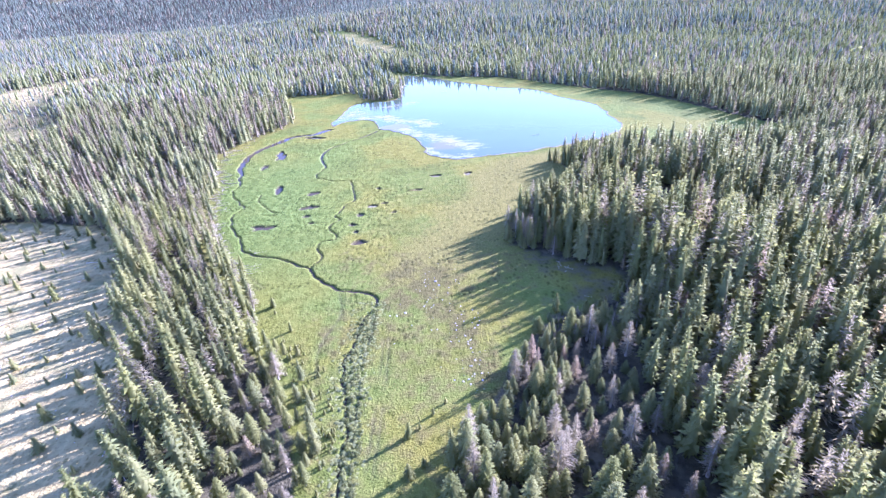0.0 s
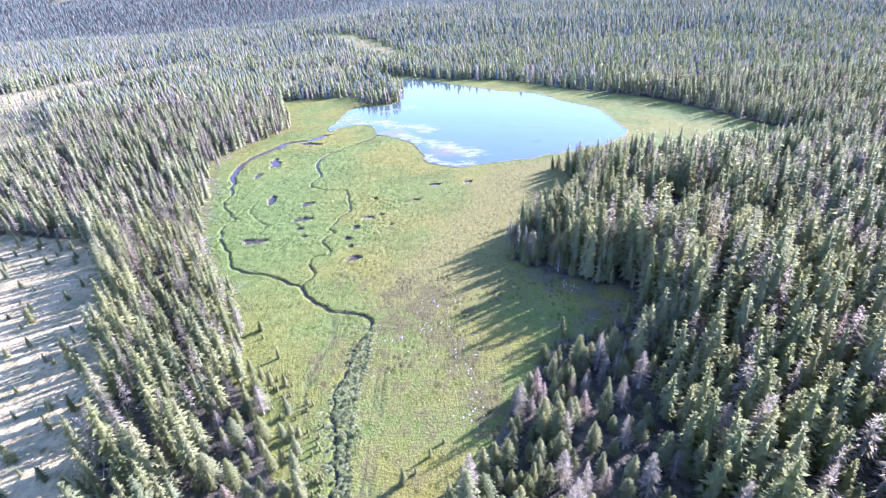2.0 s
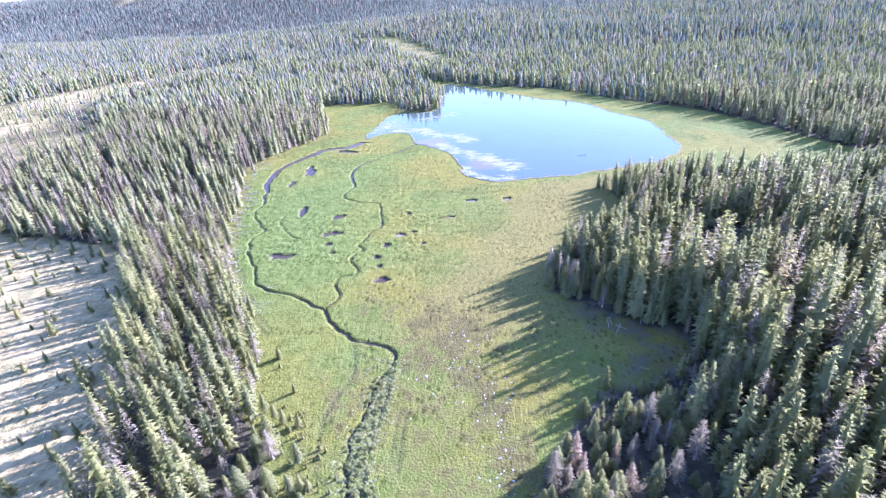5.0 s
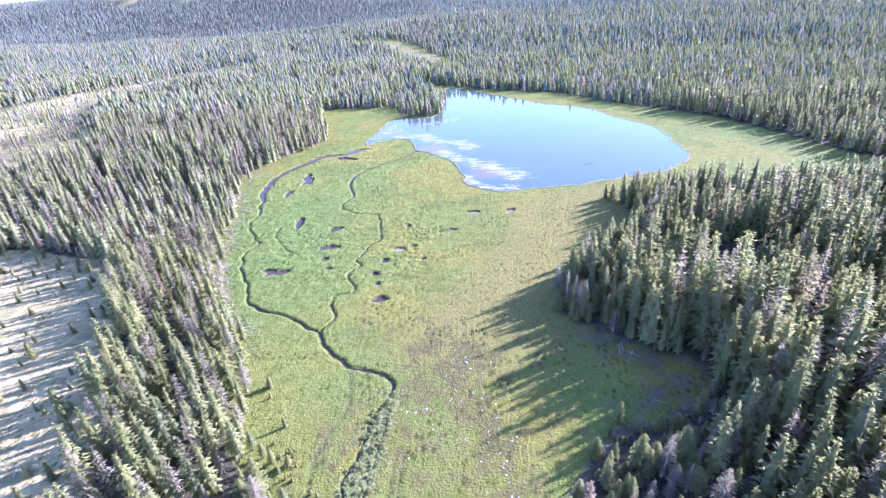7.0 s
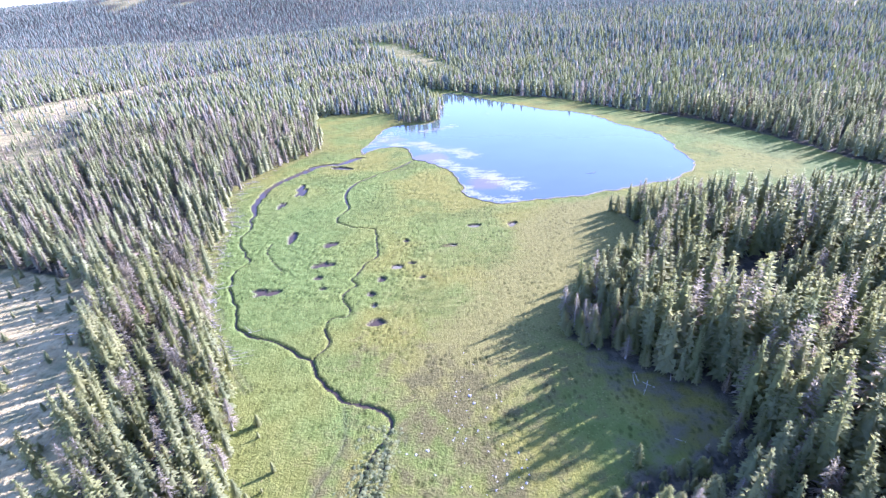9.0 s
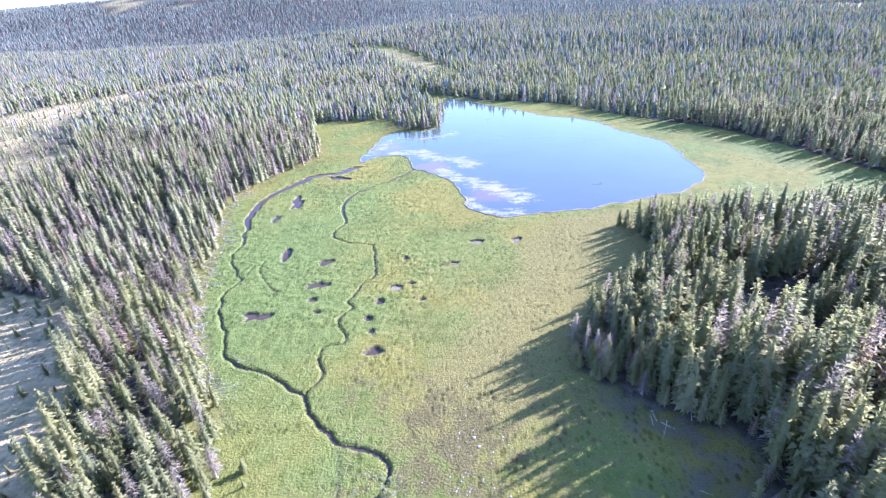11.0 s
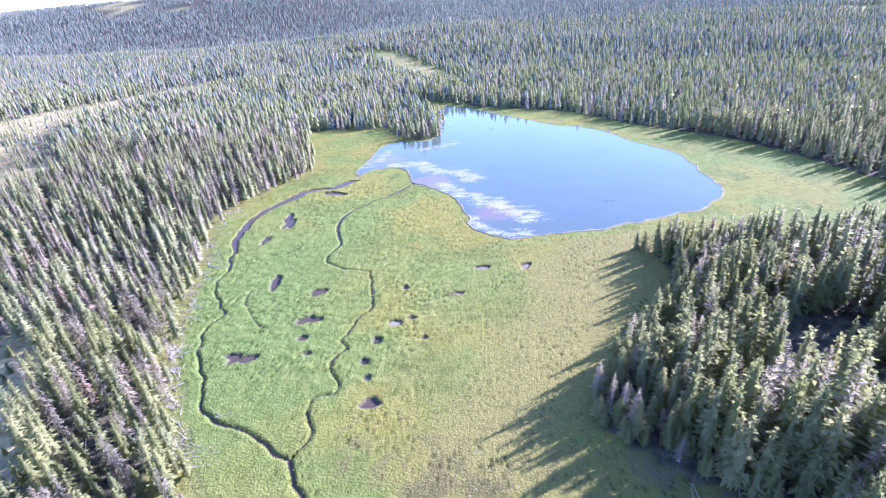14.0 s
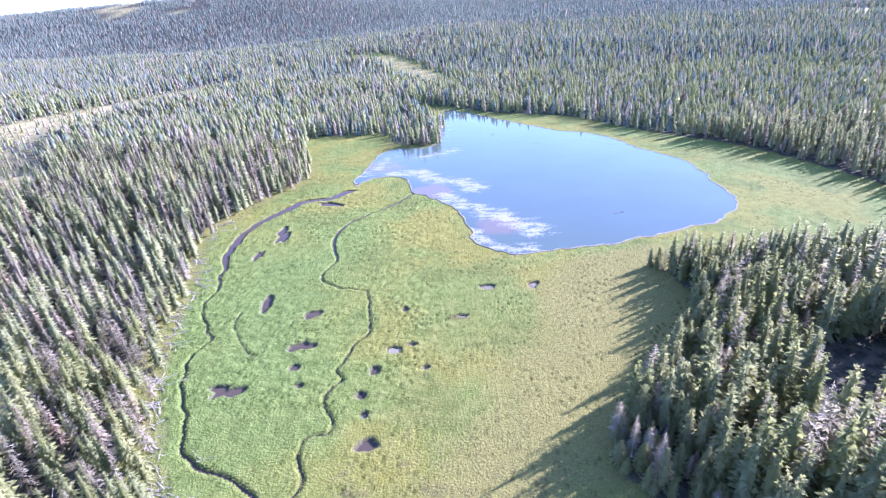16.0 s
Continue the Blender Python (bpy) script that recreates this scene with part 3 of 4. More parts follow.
for p in PONDS:
    edge = pond_edge(p)
    mid = np.array(p[:2])
    tagged(new("pond", sheet_of(mid + (edge - mid) * 1.12, -0.42, "pond", MUD if p[:2] in PALE_PITS else POND)),
           "shallow pit with a pale mud floor" if p[:2] in PALE_PITS else "small dark brown pond sunk in the green meadow", "pond", "ponds in the meadow", "structure")


def shore_rim():
    """The narrow trampled edge of mud and pale reed along the lake."""
    t = np.roll(SHORE, -1, 0) - np.roll(SHORE, 1, 0)
    t /= np.hypot(t[:, 0], t[:, 1])[:, None]
    s = np.stack([t[:, 1], -t[:, 0]], 1)
    inner = inside(*(SHORE + s * 0.5).T, SHORE)
    s[inner] *= -1
    n = len(SHORE)
    w = 0.2 + 0.7 * wave(SHORE[:, 0], SHORE[:, 1], 5)
    rows = [(-0.25, -0.1), (-0.1, 0.10), (0.5, 0.13), (1.0, -0.12)]
    v = np.vstack([np.c_[SHORE + s * (w * k)[:, None], np.full(n, h)] for k, h in rows])
    i = np.arange(n)
    f = [np.stack([i + r * n, (i + 1) % n + r * n, (i + 1) % n + (r + 1) * n, i + (r + 1) * n], 1) for r in range(3)]
    tagged(new("shore_edge", mesh_from("shore_edge", v, [np.vstack(f)], MUD, True)), "narrow pale muddy bank along the lake", "lake bank", kind="structure")


shore_rim()


# ---- trees ----
def crown(r, height, radius, whorls, boughs, clumps, base=0.1, thin=1.0, size=1.0, droop=0.10, jitter=0.25):
    """Boughs of a conifer as folded sprays set in whorls, widest low down and pointed above."""
    t = (np.arange(whorls) + 0.6) / whorls
    t = np.repeat(t, boughs * clumps) + r.normal(0, 0.3 / whorls, whorls * boughs * clumps)
    t = np.clip(t, 0.015, 1.0)
    reach = radius * 1.08 * (0.10 + 0.90 * t ** 0.84) * (1 - 0.3 * t ** 6)
    ang = np.repeat(r.random((whorls, boughs)) * 0.5 + np.arange(boughs) / boughs + r.random((whorls, 1)), clumps) * 2 * np.pi
    own = np.repeat(r.uniform(0.72, 1.18, whorls * boughs), clumps)
    s = np.tile((np.arange(clumps) + 0.75) / clumps, whorls * boughs) if clumps > 1 else np.full(len(t), 0.62)
    reach = reach * own
    out = np.stack([np.cos(ang), np.sin(ang), np.zeros(len(t))], 1)
    z = height * (1 - t * (1 - base))
    tilt = 0.35 - 0.75 * t - droop + r.normal(0, 0.12, len(t))
    pos = out * (reach * s)[:, None] + np.stack([np.zeros(len(t)), np.zeros(len(t)), z + reach * s * tilt * 0.6], 1)
    pos += r.normal(0, 0.05 * radius, pos.shape)
    long = (0.26 + 0.62 * reach / (1 if clumps > 1 else 0.62)) * (1.0, 1.0, 0.8, 0.66, 0.55, 0.46)[clumps] * size * r.uniform(0.8, 1.2, len(t))
    wide = long * 0.42 * thin * r.uniform(0.75, 1.3, len(t))
    along = out * np.cos(tilt)[:, None] + np.array([0, 0, 1.0]) * np.sin(tilt)[:, None]
    roll = r.normal(0, 0.45, len(t))
    flat = np.stack([-out[:, 1], out[:, 0], np.zeros(len(t))], 1)
    up = np.cross(along, flat)
    across = flat * np.cos(roll)[:, None] + up * np.sin(roll)[:, None]
    down = np.cross(along, across)
    sag = wide * 0.35
    a = pos - along * long[:, None] * 0.5
    c = pos + along * long[:, None] * 0.5
    k = np.arange(len(t))[:, None]
    v = np.stack([a + across * wide[:, None], c - down * sag[:, None], a - across * wide[:, None]], 1)
    soft = out * 0.68 + np.array([0, 0, 0.42]) + r.normal(0, jitter, pos.shape)
    soft /= np.linalg.norm(soft, axis=1)[:, None]
    turned = (np.cross(v[:, 1] - v[:, 0], v[:, 2] - v[:, 0]) * soft).sum(1) < 0
    v[turned] = v[turned][:, ::-1]
    return v.reshape(-1, 3), k * 3 + np.array([[0, 1, 2]]), np.repeat(soft, 3, 0)


def core(height, radius, base, sides=6, full=1.0):
    """The dense inside of a crown."""
    a = np.linspace(0, 2 * np.pi, sides, endpoint=False)
    rows = [(0.98, 0.0), (0.55, 0.29 * full), (base, 0.44 * full)]
    v = [np.array([[0, 0, height * 0.97]])]
    for k, w in rows[1:]:
        v.append(np.stack([np.cos(a) * radius * w, np.sin(a) * radius * w, np.full(sides, height * k)], 1))
    i = np.arange(sides)
    f = [np.stack([np.zeros(sides, int), 1 + i, 1 + (i + 1) % sides], 1),
         np.stack([1 + i, 1 + sides + i, 1 + sides + (i + 1) % sides], 1), np.stack([1 + i, 1 + sides + (i + 1) % sides, 1 + (i + 1) % sides], 1)]
    v = np.vstack(v)
    soft = np.c_[v[:, :2] / (np.hypot(v[:, 0], v[:, 1])[:, None] + 1e-6) * 0.85, np.full(len(v), 0.45)]
    return v, np.vstack(f), soft / np.linalg.norm(soft, axis=1)[:, None]


def stem(height, foot, sides=7, lean=0.0, rows=6):
    """A tapered, slightly crooked trunk."""
    a = np.linspace(0, 2 * np.pi, sides, endpoint=False)
    v = []
    for k in np.linspace(0, 1, rows):
        w = foot * (1 - 0.92 * k) * (1.35 if k == 0 else 1)
        v.append(np.stack([np.cos(a) * w + lean * k + 0.06 * math.sin(5 * k), np.sin(a) * w + 0.05 * math.cos(7 * k), np.full(sides, height * k - 0.25 * (k == 0))], 1))
    i = np.arange(sides)
    f = [np.stack([i + q * sides, (i + 1) % sides + q * sides, (i + 1) % sides + (q + 1) * sides, i + (q + 1) * sides], 1) for q in range(rows - 1)]
    return np.vstack(v), np.vstack(f)


def join(*parts):
    """Several pieces (places, faces and perhaps normals) as one."""
    starts = np.cumsum([0] + [len(p[0]) for p in parts])
    faces = np.vstack([p[1] + k for p, k in zip(parts, starts)])
    return np.vstack([p[0] for p in parts]), faces, *([np.vstack([p[2] for p in parts])] if len(parts[0]) > 2 else [])


def make_tree(name, label, category, height, radius, material, seed, whorls=40, boughs=9, clumps=5, base=0.1, thin=0.8, filled=True, bark=BARK, size=0.72):
    """One conifer of unit plan: an Empty at its foot with its trunk and crown."""
    r = np.random.default_rng(seed)
    root = tagged(new(name), label, category)
    part("trunk", mesh_from("trunk", *[x if k == 0 else [x] for k, x in enumerate(stem(height * 0.97, 0.012 * height + 0.04))], bark, True), root)
    pieces = [crown(r, height, radius, whorls, boughs, clumps, base, thin, size)]
    if filled:
        pieces.append(core(height, radius, base + 0.03))
    v, f, soft = join(*pieces)
    part("crown", mesh_from("crown", v, [f], material, True, soft), root)
    return root


def scatter(x0, x1, y0, y1, gap):
    """Places about a gap apart, none in rows."""
    gx, gy = np.meshgrid(np.arange(x0, x1, gap), np.arange(y0, y1, gap * 0.9), indexing="ij")
    gx = gx + (np.arange(gx.shape[1]) % 2) * gap * 0.5
    gx = gx + rng.uniform(-0.46, 0.46, gx.shape) * gap
    gy = gy + rng.uniform(-0.46, 0.46, gy.shape) * gap
    return gx.ravel(), gy.ravel()


def stand(x, y):
    """Keeps the places where forest grows and the walk can see."""
    keep = (x > -38 - 0.93 * np.maximum(y, 0)) & (x < 54 + 0.84 * np.maximum(y, 0))
    x, y = x[keep], y[keep]
    keep = in_forest(x, y)
    return x[keep], y[keep]


left_x, left_y = stand(*scatter(-190, -12, 8, 150, 2.75))
near_x, near_y = stand(*scatter(-12, 190, 8, 150, 3.05))
near_x, near_y = np.r_[left_x, near_x], np.r_[left_y, near_y]
x, y = stand(*scatter(-330, 330, 150, 300, 3.35))
rim_x, rim_y = stand(*scatter(-2, 75, 30, 180, 2.35))
deep = -depth_in(rim_x, rim_y, MEADOW)
deep = (deep < 11) & (rng.random(len(deep)) < 0.8)
x, y = np.r_[rim_x[deep], near_x, x], np.r_[rim_y[deep], near_y, y]
rim = np.arange(len(x)) < deep.sum()
gone = rng.random(len(x)) < 0.02 + 0.05 * step(0.62, 0.75, wave(x, y, 16))
x, y, rim = x[~gone], y[~gone], rim[~gone]
tall = rng.uniform(0.52, 1.05, len(x)) * (0.82 + 0.36 * wave(x, y, 30)) * (0.88 + 0.06 * step(140, 260, y))
tall *= np.where(x > -12, 0.85, 0.88) + np.where(x > -12, 0.23, 0.16) * step(1.0, 13.0, -np.where(np.hypot(x, y - 120) < 200, depth_in(x, y, MEADOW), -20))
tall *= np.where(rng.random(len(x)) < 0.10, 0.6, 1.0)
def in_glade(x, y):
    """Low young trees stand scattered in the open glade."""
    g, at = away(x, y, LEFT_GLADE)
    return np.where(g < 46 - 26 * at / len(LEFT_GLADE), 0.5, 1.0)


tall *= in_glade(x, y) * np.where(x < -12, 0.93, 1.0) * (1 - 0.10 * step(140, 190, y))
wide = np.where(x > -12, 1.24, 1.16 + 0.2 * step(110, 160, y))
tall *= 1 - 0.5 * step(5, 2.5, away(x, y, curve([(40, 85), (33, 81), (23, 78)], 2))[0])
tall *= 1 + 0.2 * step(30, 12, np.hypot(x - 38, y - 112)) + 0.32 * step(26, 12, np.hypot(x - 54, y - 92)) - 0.04 * rim
luck = rng.random(len(x))
fate = luck - 0.14 * (wave(x, y, 25) - 0.5)
# 0 live, 1 grey, 2 rust
fate = fate + 0.30 * (x < -45) * step(90, 150, y) + 0.03 * (x > 40)
KIND = np.where(fate < 0.82, 0, np.where(luck < 0.965, 1, 2))
close = np.hypot(x * 0.9, y - np.clip(y, 48, 100)) + 300 * (y < 30)
order = np.argsort(close)
LIVE = [make_tree("conifer", "tall green spruce with dense drooping boughs", "tree", h, rad, NEEDLES, 20 + i, base=b)
        for i, (h, rad, b) in enumerate([(13, 2.0, 0.08), (14, 1.8, 0.12), (12, 2.1, 0.06), (13.5, 1.7, 0.14), (12.5, 2.2, 0.1), (14.5, 1.9, 0.16)])]
DEAD = [make_tree("dead_conifer", "dead grey spruce with bare brittle branches", "tree", h, rad, GREY, 40 + i, 30, 8, 5, 0.15, 0.2, False, SILVER, 1.15)
        for i, (h, rad) in enumerate([(13, 1.8), (12, 1.5), (14, 1.6)])]
DYING = [make_tree("dying_conifer", "dying spruce with reddish brown needles", "tree", h, rad, RUST, 60 + i, 30, 9, 4, 0.12, 0.6, False, BARK)
         for i, (h, rad) in enumerate([(13, 1.5), (12, 1.6)])]
used = set()
placed = np.zeros(len(x), bool)
for kind, protos, limit, group in ((0, LIVE, 300, "live conifers"), (1, DEAD, 70, "dead conifers"), (2, DYING, 40, "dying conifers")):
    for i in [k for k in order if KIND[k] == kind][:limit]:
        proto = protos[int(rng.integers(len(protos)))]
        fat = rng.uniform(0.82, 1.12) * wide[i]
        at = Matrix.LocRotScale((x[i], y[i], float(relief(x[i], y[i]))), Euler((rng.normal(0, 0.02), rng.normal(0, 0.02), rng.uniform(0, 6.28))), (tall[i] ** 0.8 * fat, tall[i] ** 0.8 * fat, tall[i]))
        if proto.name in used:
            copy_thing(proto, at)
        else:
            used.add(proto.name)
            proto.matrix_basis = at
            tagged(proto, group=group)
        placed[i] = True


def wood(name, label, x, y, tall, models, material, soft=False, wide=1.0):
    """Many trees of a few models as one object."""
    pick = rng.integers(len(models), size=len(x))
    wide = np.broadcast_to(wide, x.shape)
    vs, fs, ts, ns, n = [], [], [], [], 0
    for k, (v, f, *soft_way) in enumerate(models):
        on = pick == k
        if not on.any():
            continue
        cx, cy, s = x[on], y[on], tall[on]
        turn, fat = rng.uniform(0, 6.28, len(cx)), s ** 0.8 * rng.uniform(0.84, 1.12, len(cx)) * wide[on]
        c, d = np.cos(turn)[:, None], np.sin(turn)[:, None]
        px = (v[:, 0] * c - v[:, 1] * d) * fat[:, None] + cx[:, None]
        py = (v[:, 0] * d + v[:, 1] * c) * fat[:, None] + cy[:, None]
        pz = v[:, 2] * s[:, None] + relief(cx, cy)[:, None]
        vs.append(np.stack([px, py, pz], -1).reshape(-1, 3))
        fs.append((f[None] + (np.arange(len(cx)) * len(v))[:, None, None]).reshape(-1, f.shape[1]) + n)
        ts.append(np.repeat(rng.random(len(cx)), len(v)))
        for w in soft_way:
            ns.append(np.stack([w[:, 0] * c - w[:, 1] * d, w[:, 0] * d + w[:, 1] * c, np.broadcast_to(w[:, 2], (len(cx), len(w)))], -1).reshape(-1, 3))
        n += len(cx) * len(v)
    me = mesh_from(name, np.vstack(vs), [np.vstack(fs)], material, soft or bool(ns), np.vstack(ns) if ns else None, tint=np.concatenate(ts))
    return tagged(new(name, me), label, "forest", kind="stuff")


def models(count, seed, whorls, boughs, clumps, radius, thin=1.0, size=1.0, filled=1.0, jitter=0.25):
    out = []
    for k in range(count):
        r = np.random.default_rng(seed + k)
        h, rad, base = r.uniform(12, 14.5), radius * r.uniform(0.85, 1.15), r.uniform(0.06, 0.16)
        pieces = [crown(r, h, rad, whorls, boughs, clumps, base, thin, size, jitter=jitter)]
        if filled:
            pieces.append(core(h, rad, base, 5, filled))
        out.append(join(*pieces))
    return out


rest = ~placed
LOOKS = ((0, "forest", "green spruce and pine forest", NEEDLES, 1.0, 1.0), (1, "dead_forest", "dead grey trees among the forest", GREY, 0.5, 0.0),
         (2, "dying_forest", "reddish dying trees among the forest", RUST, 0.7, 0.0))
for kind, name, label, material, thin, filled in LOOKS:
    on = rest & (KIND == kind) & (close < 84)
    if on.any():
        wood(name, label, x[on], y[on], tall[on], models(6, 100 + 10 * kind, 19, 7, 2, 1.9, thin * 0.8, 0.95, filled), material, wide=wide[on])
    on = rest & (KIND == kind) & (close >= 84)
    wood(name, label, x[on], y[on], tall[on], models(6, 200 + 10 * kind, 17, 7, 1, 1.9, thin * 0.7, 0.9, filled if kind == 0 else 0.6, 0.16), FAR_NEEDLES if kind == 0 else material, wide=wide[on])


def jag(r, tiers=3, sides=5):
    """A far conifer: ragged tiers of boughs."""
    h, rad = r.uniform(8.0, 11.0), r.uniform(1.5, 1.95)
    v, f = [], []
    for k in range(tiers):
        top, low = h * (1 - 0.85 / tiers * k), h * (1 - 0.85 / tiers * (k + 1.5))
        w = rad * (0.42 + 0.58 * (k + 1) / tiers)
        a = (np.arange(sides) + r.uniform(0, 1)) * 2 * np.pi / sides
        n = len(v)
        v.append((0, 0, top))
        for q in a:
            j = r.uniform(0.75, 1.2)
            v.append((math.cos(q) * w * j, math.sin(q) * w * j, max(0.2, low + r.normal(0, 0.5))))
        f += [(n, n + 1 + i, n + 1 + (i + 1) % sides) for i in range(sides)]
    return np.array(v), np.array(f)


def far_wood(y0, y1, gap, tiers, sides):
    x, y = stand(*scatter(-0.98 * y1 - 55, 0.98 * y1 + 55, y0, y1, gap))
    keep = (rng.random(len(x)) > 0.04) & ~((y > 560) & (cover(x, y, np.full(x.shape, -50.0), np.full(x.shape, -50.0))[2] > 0.35) & (rng.random(len(x)) > 0.12))
    x, y = x[keep], y[keep]
    tall = rng.uniform(0.5, 1.12, len(x)) * (0.85 + 0.3 * wave(x, y, 40)) * in_glade(x, y) * (1 - 0.25 * step(60, 25, np.hypot(x + 25, y - 318)))
    fate = rng.random(len(x)) - 0.25 * (wave(x, y, 45) - 0.5) + 0.11 * (x < -30) * (y < 820) + 0.03 * (x > 0) * (y < 900)
    shapes = [jag(np.random.default_rng(300 + k), tiers, sides) for k in range(6)]
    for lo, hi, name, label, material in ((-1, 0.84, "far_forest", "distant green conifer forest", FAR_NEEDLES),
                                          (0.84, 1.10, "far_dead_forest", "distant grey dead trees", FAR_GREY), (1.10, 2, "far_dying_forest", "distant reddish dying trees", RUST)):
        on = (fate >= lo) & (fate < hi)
        # The haze-tinted needles take a larger share of the trees with distance.
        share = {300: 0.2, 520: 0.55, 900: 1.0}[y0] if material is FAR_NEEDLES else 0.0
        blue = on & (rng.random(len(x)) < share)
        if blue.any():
            wood(name, "distant conifer forest with haze painted blue-green into its needles", x[blue], y[blue], tall[blue], shapes, HAZE_NEEDLES, True)
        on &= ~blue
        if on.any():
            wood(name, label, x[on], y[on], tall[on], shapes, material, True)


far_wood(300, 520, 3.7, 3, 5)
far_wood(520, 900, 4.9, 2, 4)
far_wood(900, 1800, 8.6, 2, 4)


# ---- young trees ----
YOUNG = [make_tree("young_conifer", "small bushy green young conifer", "tree", h, rad, NEEDLES, 70 + i, 16, 9, 4, 0.03)
         for i, (h, rad) in enumerate([(3.0, 0.9), (3.5, 0.85), (2.6, 0.95)])]


def put(protos, spots, group, lift=0.0, lean=0.02):
    """Sets copies of a few models at places: x, y, size, and the turn if it matters."""
    for k, spot in enumerate(spots):
        sx, sy, size = spot[:3]
        turn = spot[3] if len(spot) > 3 else rng.uniform(0, 6.28)
        tip = (rng.normal(0, lean), rng.normal(0, lean), turn)
        z = float(land(np.array([float(sx)]), np.array([float(sy)]))[0][0]) + lift
        m = Matrix.LocRotScale((sx, sy, z), Euler(tip), (size, size, size))
        proto = protos[k % len(protos)]
        if proto.name in used:
            copy_thing(proto, m)
        else:
            used.add(proto.name)
            proto.matrix_basis = m
            tagged(proto, group=group)


sx, sy = scatter(-150, -46, 34, 142, 5.1)
on = inside(sx, sy, CLEARING) & (np.abs(sx) < 0.98 * sy + 25) & (rng.random(len(sx)) < 0.62 + 0.35 * step(100, 130, sy))
put(YOUNG, [(a, b, rng.uniform(0.5, 1.35)) for a, b in zip(sx[on], sy[on])] + [(-66, 81, 2.3), (-84, 96, 1.7), (-62, 60, 1.5)], "young conifers")
ex = rng.uniform(-29, -16, 240)
ey = 40 + (ex + 27) * -1.0 + rng.uniform(2, 36, 240)
on = inside(ex, ey, MEADOW) & (depth_in(ex, ey, MEADOW) < 6)
put(YOUNG, [(a, b, rng.uniform(0.15, 0.5) * (1 + (rng.random() < 0.2))) for a, b in zip(ex[on], ey[on])] + [(-28.4, 79.3, 0.8), (-34, 88, 1.1), (-33, 85.5, 0.5), (-5.2, 52.2, 1.1),
    (-5.0, 45.6, 1.2), (-3.0, 47.2, 0.7), (-1.6, 56.2, 0.6), (0.4, 58.4, 0.5), (-3.6, 53.6, 0.5), (42.6, 171, 1.8), (45, 171.5, 2.2), (44, 169.5, 1.5), (23, 80.5, 1.5), (21, 78, 0.8)], "young conifers")


# ---- willow shrubs along the stream ----
def make_shrub(seed):
    r = np.random.default_rng(seed)
    n = 160
    ang, t = r.random(n) * 2 * np.pi, np.sqrt(r.random(n))
    pos = np.stack([np.cos(ang) * t, np.sin(ang) * t, 0.75 * np.sqrt(1 - 0.8 * t * t) * r.uniform(0.6, 1.15, n)], 1)
    out = pos / np.linalg.norm(pos, axis=1)[:, None] + r.normal(0, 0.5, pos.shape)
    out /= np.linalg.norm(out, axis=1)[:, None]
    a = np.cross(out, r.normal(0, 1, pos.shape))
    a /= np.linalg.norm(a, axis=1)[:, None]
    b = np.cross(out, a)
    l = r.uniform(0.10, 0.22, n)[:, None]
    v = np.stack([pos - a * l, pos + b * l * 0.6 - out * 0.05, pos + a * l, pos - b * l * 0.6 - out * 0.05], 1).reshape(-1, 3)
    k = np.arange(n)[:, None] * 4
    root = tagged(new("willow_shrub"), "low grey-green willow shrub beside the stream", "shrub")
    part("leaves", mesh_from("leaves", v, [np.vstack([k + np.array([[0, 1, 2]]), k + np.array([[0, 2, 3]])])], WILLOW), root)
    stems = []
    for i in range(6):
        sv, sf = stem(0.65, 0.03, 4, 0.0, 3)
        q = i * 1.05
        sv[:, 0] += sv[:, 2] * 0.55 * math.cos(q)
        sv[:, 1] += sv[:, 2] * 0.55 * math.sin(q)
        stems.append((sv, sf))
    v, f = join(*stems)
    part("stems", mesh_from("stems", v, [f], BARK), root)
    return root


SHRUBS = [make_shrub(500 + i) for i in range(4)]
spots = []
for k in range(298):
    sy = 40 + 45 * rng.random()
    xm = np.interp(sy, MAIN[::-1, 1][:85], MAIN[::-1, 0][:85])
    xs = np.interp(sy, SIDE[::-1, 1], SIDE[::-1, 0])
    sx = rng.uniform(min(xm, xs) - 0.6, max(xm, xs) + 0.7 + 0.6 * (sy < 62))
    spots.append((sx, sy, rng.uniform(0.3, 0.7)))
put(SHRUBS, spots, "willow shrubs along the stream")


# ---- fallen logs ----
def make_log(seed, long):
    r = np.random.default_rng(seed)
    v, f = stem(long, 0.065, 6, 0.1 * r.normal(), 5)
    parts = [(v, f)]
    for i in range(5):
        bv, bf = stem(r.uniform(0.4, 1.0), 0.035, 4, 0, 2)
        q, up = r.uniform(0, 6.28), r.uniform(0.25, 0.9) * long
        bx = bv[:, 2].copy()
        bv[:, 2] = up + bx * 0.6 + bv[:, 0]
        bv[:, 0], bv[:, 1] = bx * math.cos(q), bx * math.sin(q) + bv[:, 1]
        parts.append((bv, bf))
    v, f = join(*parts)
    v = np.stack([v[:, 2], v[:, 0], v[:, 1] + 0.13], 1)
    return tagged(new("fallen_log", mesh_from("fallen_log", v, [f], SILVER, True)), "bleached grey fallen log with broken branch stubs", "log")


LOGS = [make_log(600 + i, l) for i, l in enumerate((4.0, 6.0, 7.5, 5.0, 3.0))]
EDGE_L = curve([(-49, 104), (-55, 113), (-63, 128), (-70, 148), (-77, 172), (-84, 195), (-82, 213), (-75, 233)], 1.0)
spots = []
for k in range(222):
    q = EDGE_L[int(rng.integers(len(EDGE_L)) * rng.random() ** 0.35)]
    spots.append((q[0] + min(3.4, rng.normal(2.0, 1.2)), q[1] + rng.normal(0.7, 0.9), rng.uniform(0.5, 1.0), rng.normal(-0.35, 0.55) + (3.14 if rng.random() < 0.5 else 0.0)))
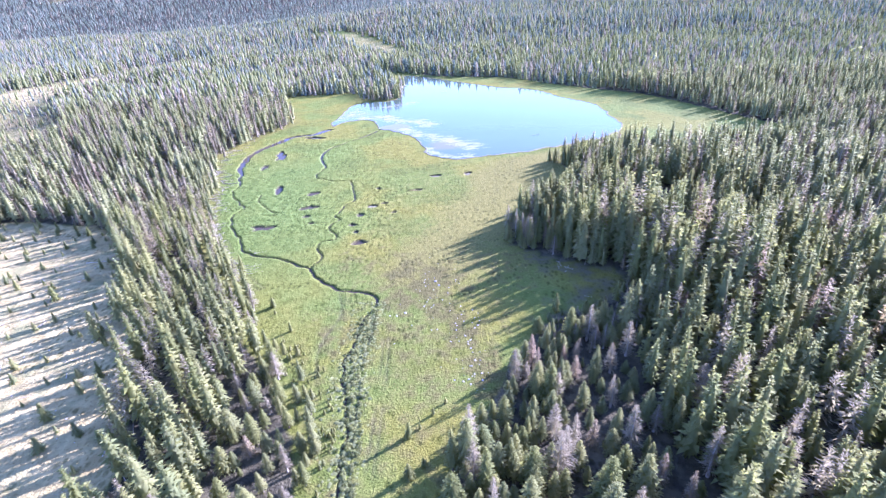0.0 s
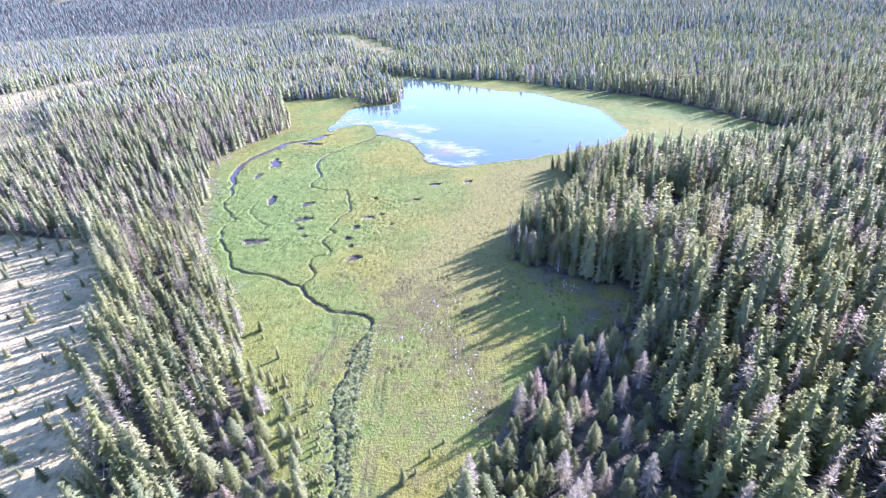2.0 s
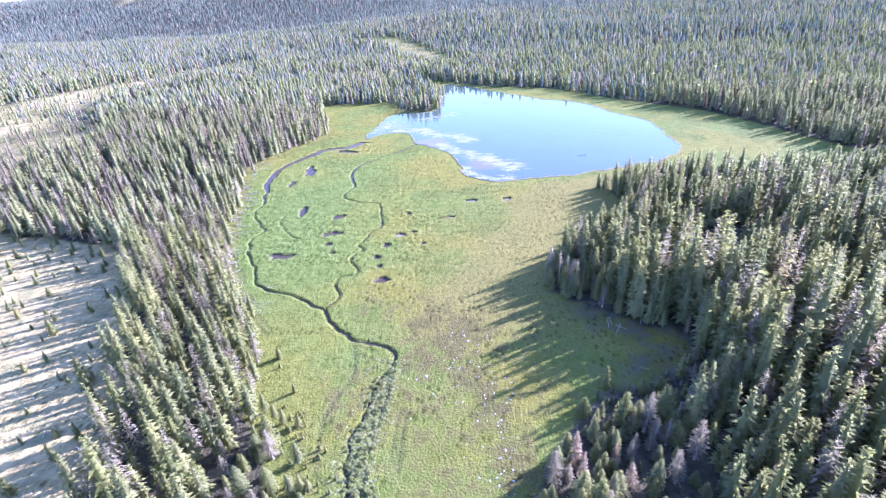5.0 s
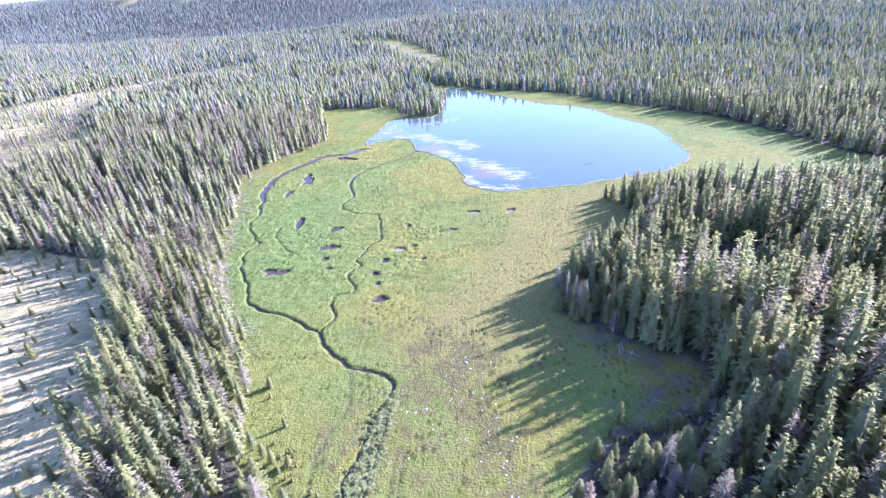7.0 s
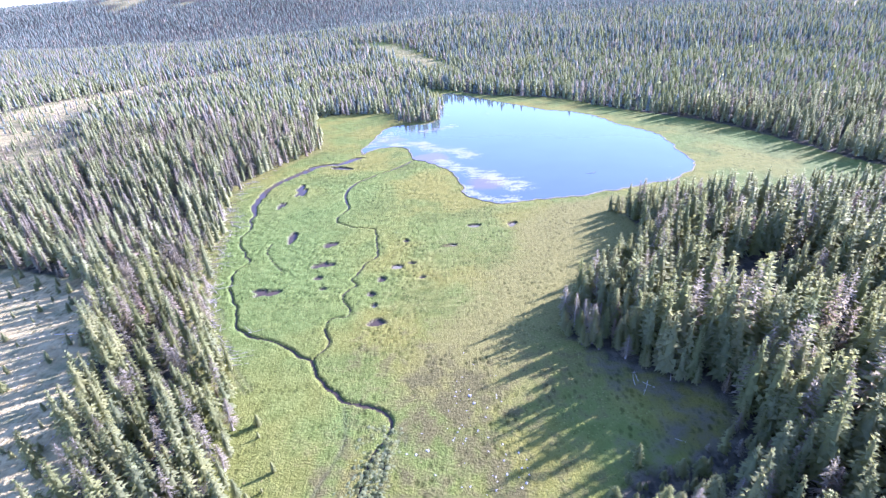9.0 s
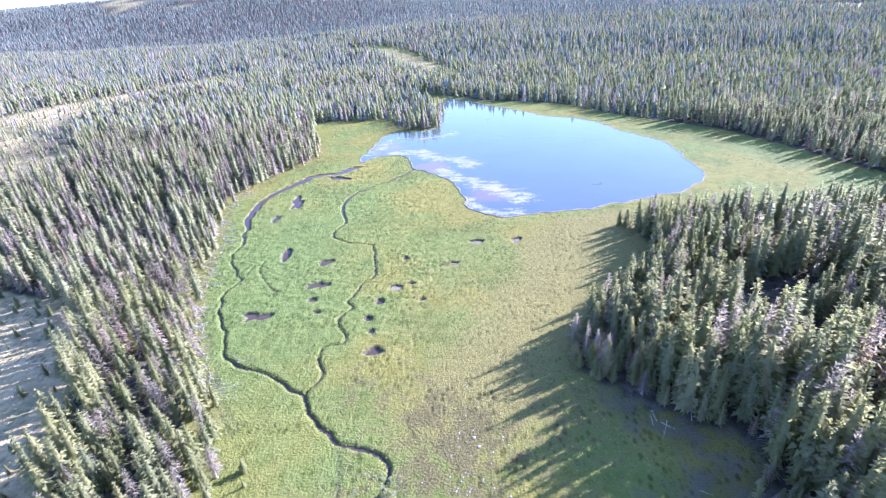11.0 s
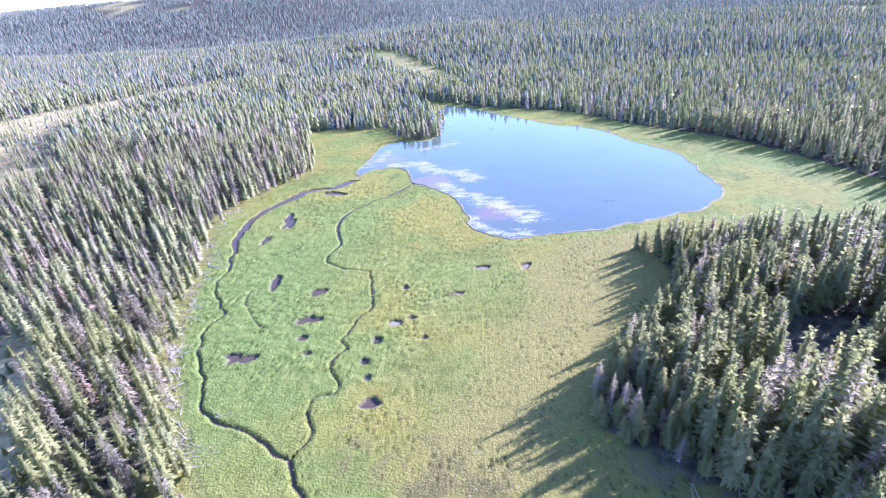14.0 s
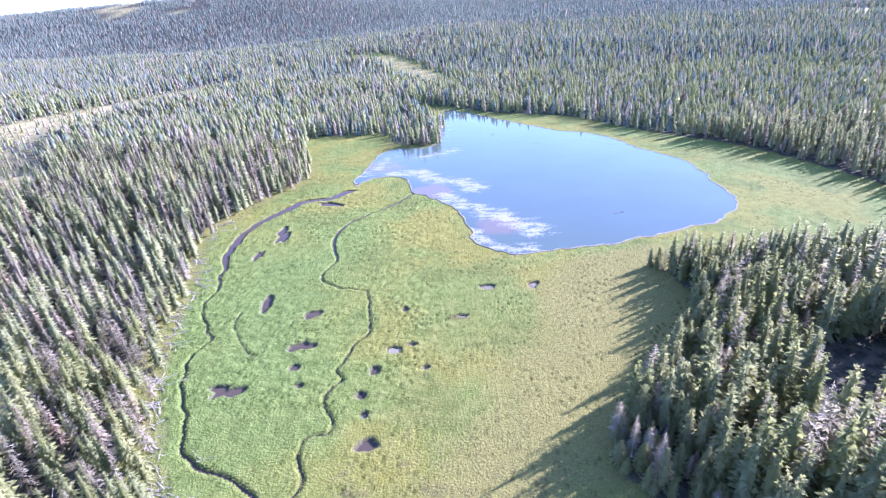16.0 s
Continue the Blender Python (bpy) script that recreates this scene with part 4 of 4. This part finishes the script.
for k in range(58):
    spots.append((rng.uniform(-95, -44), rng.uniform(40, 120), rng.uniform(0.6, 1.2), rng.uniform(0, 6.28)))
for k in range(3):
    spots.append((rng.uniform(26, 38), rng.uniform(85, 101), rng.uniform(0.5, 0.9), rng.uniform(0, 6.28)))
spots += [(27.5, 96.5, 0.9, 1.45), (28.3, 97.5, 0.8, 1.6), (29.0, 97.0, 1.0, -0.7), (-43.5, 48.0, 1.0, 2.3)]
put(LOGS, spots, "fallen logs", 0.0, 0.03)
FLOATS = [tagged(new("floating_log", LOGS[0].data), "dark log floating in the lake", "log")]
FLOATS[0].matrix_basis = pose(9.7, 312, 0.0, 0, 0, 35)
other = tagged(new("floating_log", LOGS[4].data), "dark log floating in the lake", "log")
other.matrix_basis = pose(43.4, 205.4, -0.02, 0, 0, 10)


# ---- stones ----
def make_stone(seed):
    bm = bmesh.new()
    bmesh.ops.create_icosphere(bm, subdivisions=2, radius=0.5)
    for v in bm.verts:
        v.co *= 0.8 + 0.45 * noise.noise(v.co * 2.2 + Vector((seed, 0, 0)))
        v.co.z = v.co.z * 0.6 + 0.12
    me = bpy.data.meshes.new("stone")
    bm.to_mesh(me)
    bm.free()
    me.materials.append(STONE)
    return tagged(new("stone", me), "pale grey weathered stone lying in the grass", "stone")


STONES = [make_stone(11.0 * i) for i in range(4)]
spots = [(rng.normal(-1, 4), rng.normal(88, 8), rng.uniform(0.25, 0.65)) for k in range(60)] + [(5 + rng.normal(0, 1.6), rng.uniform(60, 82), rng.uniform(0.25, 0.75)) for k in range(60)]
spots += [(rng.uniform(-100, -50), rng.uniform(40, 125), rng.uniform(0.25, 0.8)) for k in range(90)]
spots = [p for p in spots if not in_forest(np.array([p[0]]), np.array([p[1]]))[0]]
put(STONES, spots, "stones", -0.05)


# ---- sedge tussocks ----
def tussocks(name, label, x, y, low, high, material):
    n = len(x)
    z = land(x, y)[0]
    size, turn = rng.uniform(low, high, n), rng.uniform(0, 6.28, n)
    a = turn[:, None] + np.arange(5) * 2 * np.pi / 5 + rng.normal(0, 0.2, (n, 5))
    w = size[:, None] * rng.uniform(0.7, 1.3, (n, 5))
    ring = np.stack([x[:, None] + np.cos(a) * w, y[:, None] + np.sin(a) * w, np.repeat(z[:, None] - 0.04, 5, 1)], -1)
    top = np.stack([x + rng.normal(0, 0.25, n) * size, y + rng.normal(0, 0.25, n) * size, z + size * rng.uniform(0.18, 0.42, n)], -1)
    v = np.concatenate([top[:, None], ring], 1).reshape(-1, 3)
    k = np.arange(n)[:, None, None] * 6
    f = (k + np.array([[0, 1 + i, 1 + (i + 1) % 5] for i in range(5)])[None]).reshape(-1, 3)
    me = mesh_from(name, v, [f], material, True, tint=np.repeat(rng.random(n), 6))
    tagged(new(name, me), label, "grass", kind="stuff")


def meadow_spots(x0, x1, y0, y1, gap):
    x, y = scatter(x0, x1, y0, y1, gap)
    ok = inside(x, y, MEADOW)
    x, y = x[ok], y[ok]
    ok = depth_in(x, y, SHORE) < -1.0
    x, y = x[ok], y[ok]
    z, m, lake, mud = land(x, y)
    ok = mud < 0.2
    x, y, m, lake = x[ok], y[ok], m[ok], lake[ok]
    return x, y, cover(x, y, m, lake)[0]


tx, ty, tc = meadow_spots(-86, 50, 30, 190, 0.62)
keep = rng.random(len(tx)) < 0.25 + 0.75 * wave(tx, ty, 7)
tx, ty, tc = tx[keep], ty[keep], tc[keep]
dry = tc[:, 1] + rng.normal(0, 0.2, len(tx)) > 0.5
bare = tc[:, 2] > 0.45
green = ~dry & (tc[:, 0] < 0.3) & ~(bare & (rng.random(len(tx)) < 0.75))
tussocks("sedge_tussocks", "green sedge tussocks covering the wet meadow", tx[green], ty[green], 0.11, 0.27, SEDGE)
tan = dry & (tc[:, 0] < 0.3) & ~(bare & (rng.random(len(tx)) < 0.75))
tussocks("dry_grass_tufts", "straw-coloured dry grass tufts in the meadow", tx[tan], ty[tan], 0.12, 0.28, STRAW)

# ---- low scrub beside the shrubs ----
wx, wy = scatter(-25, -9.5, 40, 88, 0.46)
side = np.interp(wy, SIDE[::-1, 1], SIDE[::-1, 0])
inner = (wx > np.interp(wy, MAIN[::-1, 1][:85], MAIN[::-1, 0][:85])) & (wx < side + 0.3)
keep = (rng.random(len(wx)) < 0.6 * inner + 0.6 * step(-7, -0.5, wx - side) * step(2.6, 0.4, wx - side) * (0.3 + wave(wx, wy, 4))) & inside(wx, wy, MEADOW)
wx, wy = wx[keep], wy[keep]
tussocks("low_willow_scrub", "low pale green willow scrub along the stream", wx, wy, 0.18, 0.46, WILLOW)
